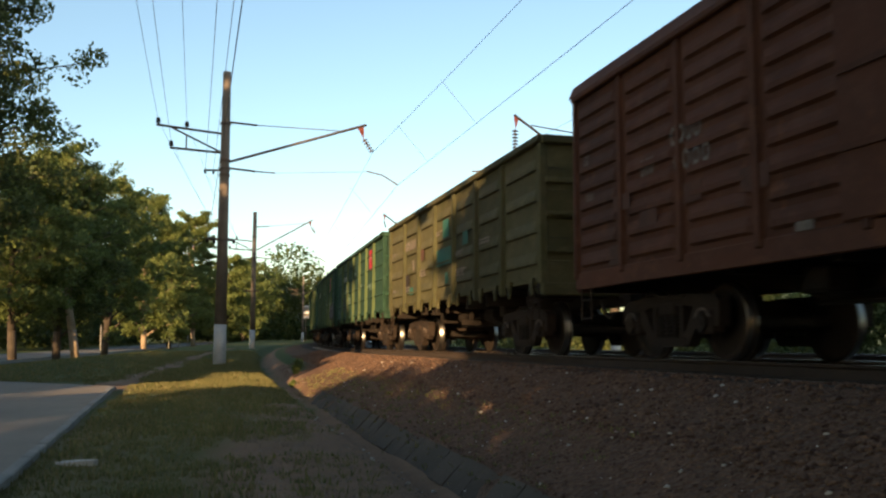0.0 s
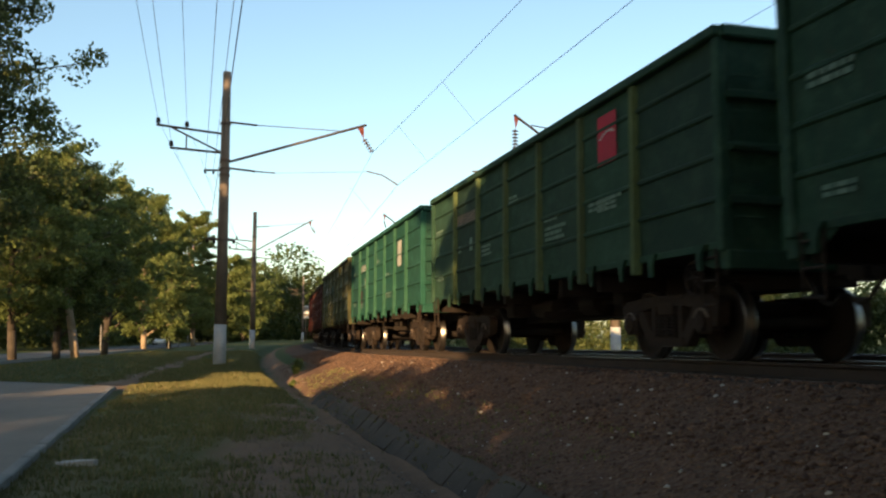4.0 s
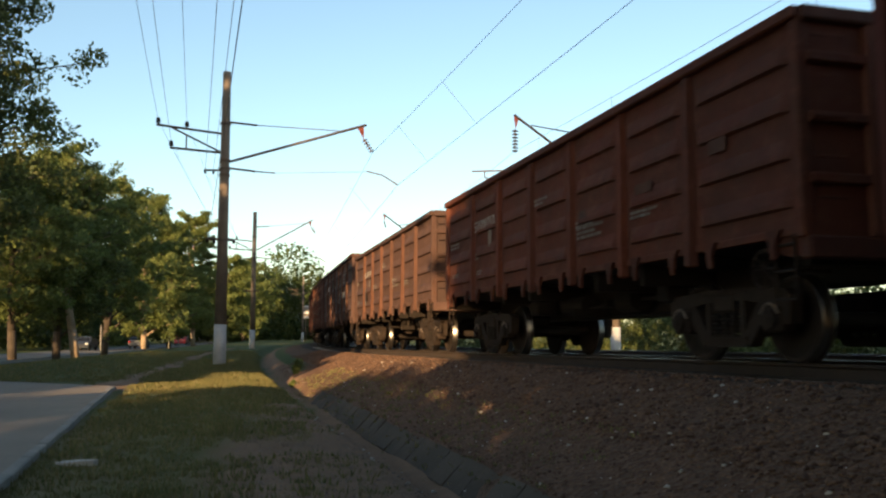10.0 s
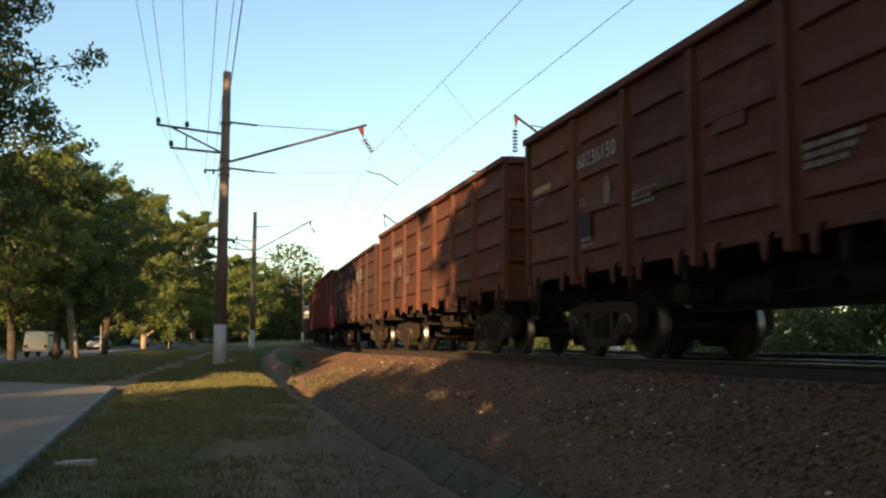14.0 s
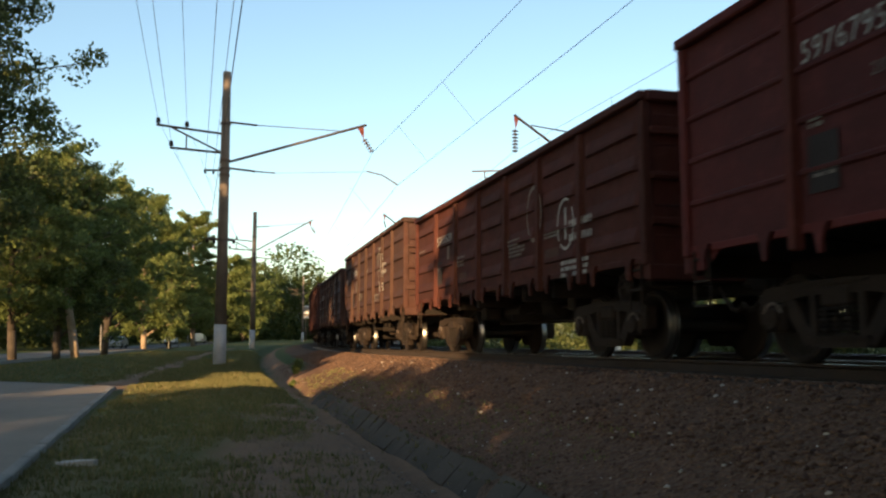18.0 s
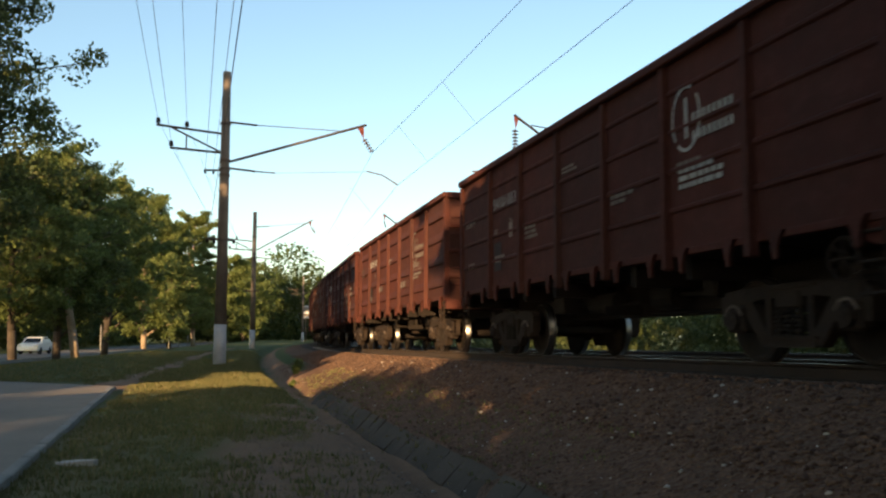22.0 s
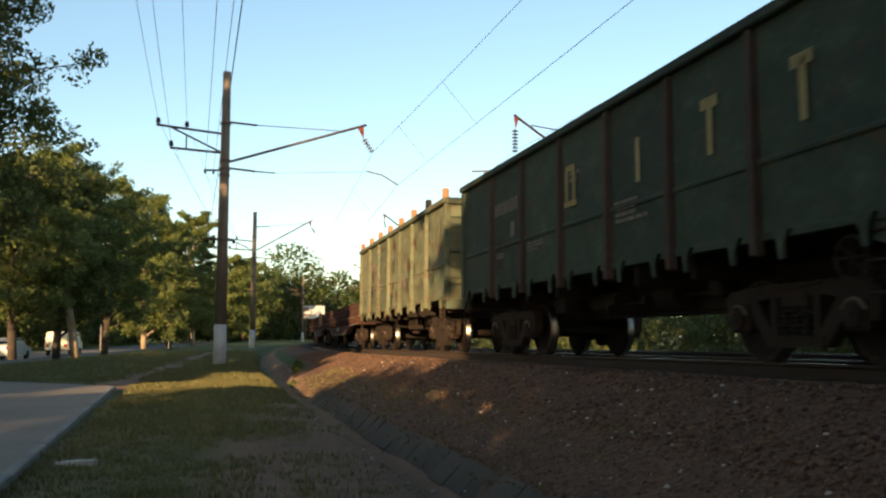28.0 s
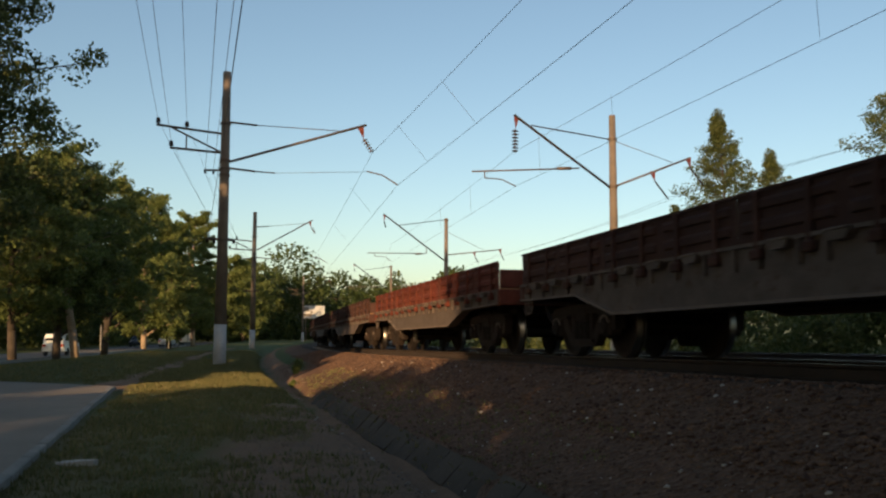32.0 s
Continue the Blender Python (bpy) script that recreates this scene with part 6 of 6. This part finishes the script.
for i, (px, dep, hgt, spr, bot, shp, cnt) in enumerate([(1280, 62, 17.1, 6.6, 1.5, "cone", 48000), (1364, 66, 15.2, 5.2, 1.5, "cone", 30000), (1205, 64, 10.6, 2.2, 1.2, "round", 14000), (1612, 52, 15.6, 3.6, 1.5, "round", 18000)]):
    make_tree(seen(px, dep), dep, hgt, spr, bot, 80 + i, "slender green tree beyond the second track", cnt, 0.085, M_LEAF_DARK, 84 if shp == "cone" else 44, 0.16, 0.0, shp)


def make_wood(name, label, rows, seed, count, size, material=M_LEAF_FAR):
    """A far wood: many crowns in one mesh."""
    rng = np.random.default_rng(seed)
    centres, radii = [], []
    for px, dep, hgt in rows:
        x = seen(px, dep)
        for k in range(12):
            r = hgt * (0.16 + 0.10 * rng.random())
            centres.append((x + rng.normal() * hgt * 0.22, dep + rng.normal() * 4, hgt * ((0.12 + 0.78 * rng.random()) if k > 2 else 0.07 + 0.1 * rng.random())))
            radii.append(min(r, max(0.5, hgt - centres[-1][2])))
    me = leaves(rng, centres, radii, count, size, material, name)
    return tagged(new(name, me), label, "woodland", kind="stuff")


make_wood("far_wood", "dense green woodland far behind the railway bend", [(390 + i * 17, 225 + 40 * math.sin(i * 1.7), 15 + 3.5 * math.sin(i * 2.1) + (4.0 if i in (9, 10) else 0.0)) for i in range(24)], 7, 70000, 0.42)
make_wood("roadside_wood", "dark green trees beyond the road", [(-60 + i * 26, 88 + 6 * i, 13 + 2 * math.sin(i * 1.3)) for i in range(18)], 8, 60000, 0.34)
# bushes in the dark leaves as well, coloured as if less lit
make_wood("track_bushes", "green bushes beyond the second track", [(760 + i * 30, 66 - 1.3 * i, 2.6 + 0.7 * math.sin(i * 1.9)) for i in range(32)], 9, 50000, 0.11, M_LEAF_DARK)

# unseen trees added behind and beside the eye to shade train and verge
SUN_C, SUN_S = math.cos(radians(SUN_AZ - 180)), math.sin(radians(SUN_AZ - 180))


def shade_place(c, back):
    """c: metres across the sun's way; back: metres towards the sun."""
    return SUN_C * c - SUN_S * back, -SUN_S * c - SUN_C * back


for i, (c, back, hgt, spr, cnt) in enumerate([(-3.1, 26, 15.0, 4.2, 6000), (-17.1, -2, 6.6, 2.8, 7000), (-13.2, 26, 8.2, 3.0, 1000), (-8.6, 26, 9.3, 3.2, 2500), (-27.3, 4, 14.0, 2.5, 6000), (2.5, 27, 15.5, 4.4, 1600), (9.5, 26, 14.8, 4.4, 3500),
                                         (4.0, 8, 26.0, 5.0, 900), (0.5, 12, 18.0, 4.2, 1000), 
                                         (-21.2, -2, 19.5, 4.4, 13000), (-33.2, 0, 21.0, 4.4, 10000), (-38.8, -8, 24.0, 3.6, 11000), (-50.0, -8, 11.5, 3.6, 9000), (-57.0, -8, 11.5, 3.6, 9000), (-65.0, -8, 11.5, 4.0, 9000)]):
    sx, sy = shade_place(c, back)
    make_tree(sx, sy, hgt, spr, 17.0 if hgt > 25.5 else 1.2, 120 + i, "broad leafy tree added out of view to cast shade", cnt, 0.40, M_LEAF_DARK, 46, 0.02 * hgt, 0.0, "tall")

for k, (s, lat, h) in enumerate(((29.5, 4.05, 0.45), (28.8, 4.2, 0.3), (26.0, 4.5, 0.2))):
    build_weed(s, lat, h, 300 + k)
# more trees added out of view, some thinned to let dapples through
for i, (s, lat, hgt) in enumerate(((-4.5, 6.6, 14.5), (-10.0, 6.3, 15.5), (-15.5, 6.8, 14.0), (-21.5, 6.4, 16.0), (-28.0, 6.8, 15.0), (-35.0, 6.5, 15.0), (-4.2, 13.6, 17.0), (-10.0, 14.2, 18.0), (-17.0, 14.8, 17.0), (-25.0, 14.4, 18.0), (-34.0, 14.6, 17.0))):
    p = on_track(s, lat, -0.1)
    make_tree(p.x, p.y, hgt, 4.0, 3.0, 160 + i, "broad leafy tree added out of view to cast shade", {0: 900, 1: 1200, 2: 1600, 6: 3600, 7: 1600, 8: 2000}.get(i, 7000), 0.40, M_LEAF_DARK, 46, 0.02 * hgt, 0.0, "tall")
build_billboard()
# ---- cars on the road ----
def car_paint(name, c, rough=0.3):
    n = Nodes(name, rough, 0.0, 0.5)
    v = n.coords()
    return n.colour(n.mix(n.ramp(n.noise(v, 3.0, 4), 0.4, 0.8, 0.0, 0.3), c, (c[0] * 0.6 + 0.03, c[1] * 0.6 + 0.025, c[2] * 0.6 + 0.02)))


M_CARGLASS = surface("car_glass", (0.02, 0.022, 0.025), (0.03, 0.03, 0.032), 3.0, 0.08, 0, 20, 0.02, 0.6)
M_TYRE = surface("tyre", (0.02, 0.02, 0.02), (0.03, 0.028, 0.026), 5.0, 0.9)
M_LAMP = surface("lamp_glass", (0.75, 0.75, 0.72), (0.65, 0.65, 0.62), 5.0, 0.15, 0, 20, 0.02, 0.6)
M_TAIL = surface("tail_lamp", (0.45, 0.02, 0.015), (0.35, 0.02, 0.015), 5.0, 0.2, 0, 20, 0.02, 0.6)
CAR_COLOURS = {"red": car_paint("car_red", (0.42, 0.025, 0.03)), "white": car_paint("car_white", (0.78, 0.77, 0.74)), "silver": car_paint("car_silver", (0.45, 0.46, 0.47)), "dark": car_paint("car_dark", (0.03, 0.035, 0.045)), "cream": car_paint("car_cream", (0.72, 0.66, 0.52))}
BODIES = {
    # outline of the side: x forwards, z up; then the glass band
    "sedan": ([(-2.15, 0.30), (2.15, 0.30), (2.2, 0.62), (1.95, 0.82), (1.05, 0.95), (0.35, 1.42), (-0.95, 1.44), (-1.6, 1.02), (-2.15, 0.95), (-2.22, 0.55)], [(0.98, 0.97), (0.34, 1.36), (-0.9, 1.38), (-1.45, 1.02)], 0.84),
    "suv": ([(-2.1, 0.35), (2.1, 0.35), (2.15, 0.8), (1.95, 1.02), (1.1, 1.12), (0.5, 1.66), (-1.7, 1.70), (-2.1, 1.15), (-2.15, 0.7)], [(1.0, 1.15), (0.48, 1.58), (-1.6, 1.62), (-1.95, 1.18)], 0.88),
    "van": ([(-2.1, 0.45), (2.15, 0.45), (2.2, 1.05), (2.0, 1.2), (1.7, 1.78), (1.4, 1.88), (-2.0, 1.88), (-2.15, 1.72), (-2.15, 0.6)], [(1.95, 1.2), (1.7, 1.68), (-1.9, 1.68), (-1.9, 1.2)], 0.92),
}


def make_car(body, colour, label):
    outline, glass, hw = BODIES[body]
    car = tagged(new("van" if body == "van" else "car"), label, "van" if body == "van" else "car", "cars on the road")
    bm = fresh()
    prism(bm, outline, -hw, hw)
    bmesh.ops.recalc_face_normals(bm, faces=bm.faces)
    for v in bm.verts:
        if v.co.z > 1.05:
            v.co.y *= 0.84
    bmesh.ops.bevel(bm, geom=list(bm.edges), offset=0.05, segments=2, affect="EDGES")
    part("body", bm, CAR_COLOURS[colour], car, smooth=False)
    for side in (-1, 1):
        bm = fresh()
        prism(bm, glass, side * hw * 0.84, side * (hw * 0.84 + 0.03))
        bmesh.ops.recalc_face_normals(bm, faces=bm.faces)
        for v in bm.verts:
            if v.co.z < 1.2:
                v.co.y += side * 0.07
        part("side_window", bm, M_CARGLASS, car)
    zt = glass[1][1]
    bm = fresh()
    a, b = glass[0], glass[1]
    vs = [bm.verts.new(q) for q in ((a[0] + 0.12, -hw * 0.78, a[1] - 0.0), (a[0] + 0.12, hw * 0.78, a[1]), (b[0] + 0.08, hw * 0.72, b[1] + 0.01), (b[0] + 0.08, -hw * 0.72, b[1] + 0.01))]
    f = bm.faces.new(vs)
    bmesh.ops.solidify(bm, geom=[f], thickness=0.02)
    part("windscreen", bm, M_CARGLASS, car)
    bm = fresh()
    a, b = glass[3], glass[2]
    vs = [bm.verts.new(q) for q in ((a[0] - 0.16, -hw * 0.76, a[1] + 0.02), (a[0] - 0.16, hw * 0.76, a[1] + 0.02), (b[0] - 0.1, hw * 0.7, b[1]), (b[0] - 0.1, -hw * 0.7, b[1]))]
    f = bm.faces.new(vs)
    bmesh.ops.solidify(bm, geom=[f], thickness=0.02)
    part("rear_window", bm, M_CARGLASS, car)
    for side in (-1, 1):
        bm = fresh()
        box(bm, 2.08, 2.2, side * 0.66 - 0.14, side * 0.66 + 0.14, 0.62, 0.78, 0.03)
        part("headlamp", bm, M_LAMP, car)
        bm = fresh()
        box(bm, -2.24, -2.12, side * 0.68 - 0.12, side * 0.68 + 0.12, 0.70, 0.92, 0.03)
        part("tail_lamp", bm, M_TAIL, car)
        for x in (-1.3, 1.35):
            bm = fresh()
            lathe(bm, [(0.001, side * 0.0), (0.2, side * 0.0), (0.3, side * 0.02), (0.315, side * 0.06), (0.315, side * 0.2), (0.28, side * 0.22), (0.001, side * 0.2)], 16)
            bmesh.ops.recalc_face_normals(bm, faces=bm.faces)
            part("wheel", bm, M_TYRE, car, place=Matrix.Translation((x, side * (hw - 0.2) if side > 0 else side * (hw - 0.2), 0.315)))
    return car


ROAD_TURN = math.pi / 2 + math.atan(0.15)
MOVERS = []
# colour, body, lane (1 away, -1 towards), and seconds with the bearing at which it is seen
TRAFFIC = [
    ("red", "sedan", 1, [(6.5, 17), (7.5, 135), (8.5, 232), (9.0, 283), (10.0, 325)], "red saloon car driving away on the road"),
    ("dark", "sedan", 1, [(7.0, 15), (8.0, 101), (9.0, 188)], "dark saloon car driving away on the road"),
    ("white", "sedan", -1, [(3.0, 330), (5.5, 201), (6.5, 140), (7.9, 20)], "white saloon car coming along the road"),
    ("dark", "sedan", -1, [(9.0, 211), (10.0, 155), (11.0, 51)], "dark saloon car coming past the roadside trees"),
    ("cream", "van", 1, [(13.5, 8), (14.0, 84), (16.5, 296), (17.5, 340)], "cream boxy van driving away on the road"),
    ("silver", "sedan", -1, [(13.0, 313), (13.5, 183 + 60), (14.5, 138)], "silver saloon car with worn paint on the road"),
    ("silver", "sedan", -1, [(16.5, 93), (17.0, 38)], "grey saloon car coming along the road"),
    ("silver", "sedan", -1, [(17.5, 239), (18.5, 180), (20.0, 43)], "silver-grey saloon car coming past the roadside trees"),
    ("white", "sedan", -1, [(18.0, 307), (20.0, 206), (21.0, 146), (22.0, 68)], "white saloon car coming along the dusty road"),
    ("cream", "van", 1, [(27.5, 62), (28.5, 160), (30.3, 256), (32.0, 335)], "cream boxy minibus driving away on the road"),
    ("silver", "sedan", 1, [(28.0, 20), (29.1, 125), (30.3, 220)], "pale silver car driving away on the road"),
    ("white", "suv", 1, [(31.2, 25), (32.0, 113)], "white high estate car driving away on the road"),
    ("dark", "sedan", -1, [(31.7, 267), (32.0, 249)], "dark saloon car coming slowly along the road"),
]
for colour, body, lane, seenat, label in TRAFFIC:
    car = make_car(body, colour, label)
    aside = 1.8 if lane > 0 else 5.4
    k = 1562.5 * (18.0 + aside)
    ys = [k / (550 - px) for _, px in seenat]
    ts = [t for t, _ in seenat]
    v0 = (ys[1] - ys[0]) / (ts[1] - ts[0])
    v1 = (ys[-1] - ys[-2]) / (ts[-1] - ts[-2])
    rows = []
    full = [(0.0, ys[0] + v0 * (0 - ts[0]))] if ts[0] > 0 else []
    full += list(zip(ts, ys)) + ([(32.0, ys[-1] + v1 * (32 - ts[-1]))] if ts[-1] < 32 else [])
    for t, y in full:
        p = on_road(y, aside)
        rows.append((t, Matrix.Translation(p) @ Matrix.Rotation(ROAD_TURN + (0 if lane > 0 else math.pi), 4, "Z")))
    MOVERS.append((car, rows))
# ---- what moves ----
def wagon_pose(s, pivot):
    a = on_track(s - pivot, 0, rail_z(s - pivot))
    b = on_track(s + pivot, 0, rail_z(s + pivot))
    d = (b - a).normalized()
    side = Vector((0, 0, 1)).cross(d).normalized()
    up = d.cross(side)
    m = Matrix((d, side, up)).transposed().to_4x4()
    return Matrix.Translation((a + b) / 2) @ m


def motions():
    for wagon, offset, pivot in WAGONS:
        walk(wagon, [(k * 0.5, wagon_pose(offset - SPEED * k * 0.5, pivot)) for k in range(65)])
    for wheel, offset in WHEELS:
        base = wheel.matrix_basis.copy()
        t_in, t_out = (offset - 34.0) / SPEED, (offset + 3.0) / SPEED
        f0, f1 = max(0, math.floor(t_in * FPS)), min(32 * FPS, math.ceil(t_out * FPS))
        rows = []
        if f1 > f0:
            for f in range(f0, f1 + 1):
                rows.append((f / FPS, base @ Matrix.Rotation(-(SPEED * f / FPS) / R_WHEEL, 4, "Y")))
            if f0 > 0:
                rows.insert(0, (0.0, rows[0][1]))
            if f1 < 32 * FPS:
                rows.append((32.0, rows[-1][1]))
            walk(wheel, rows)
    for mover, rows in MOVERS:
        walk(mover, rows)


motions()
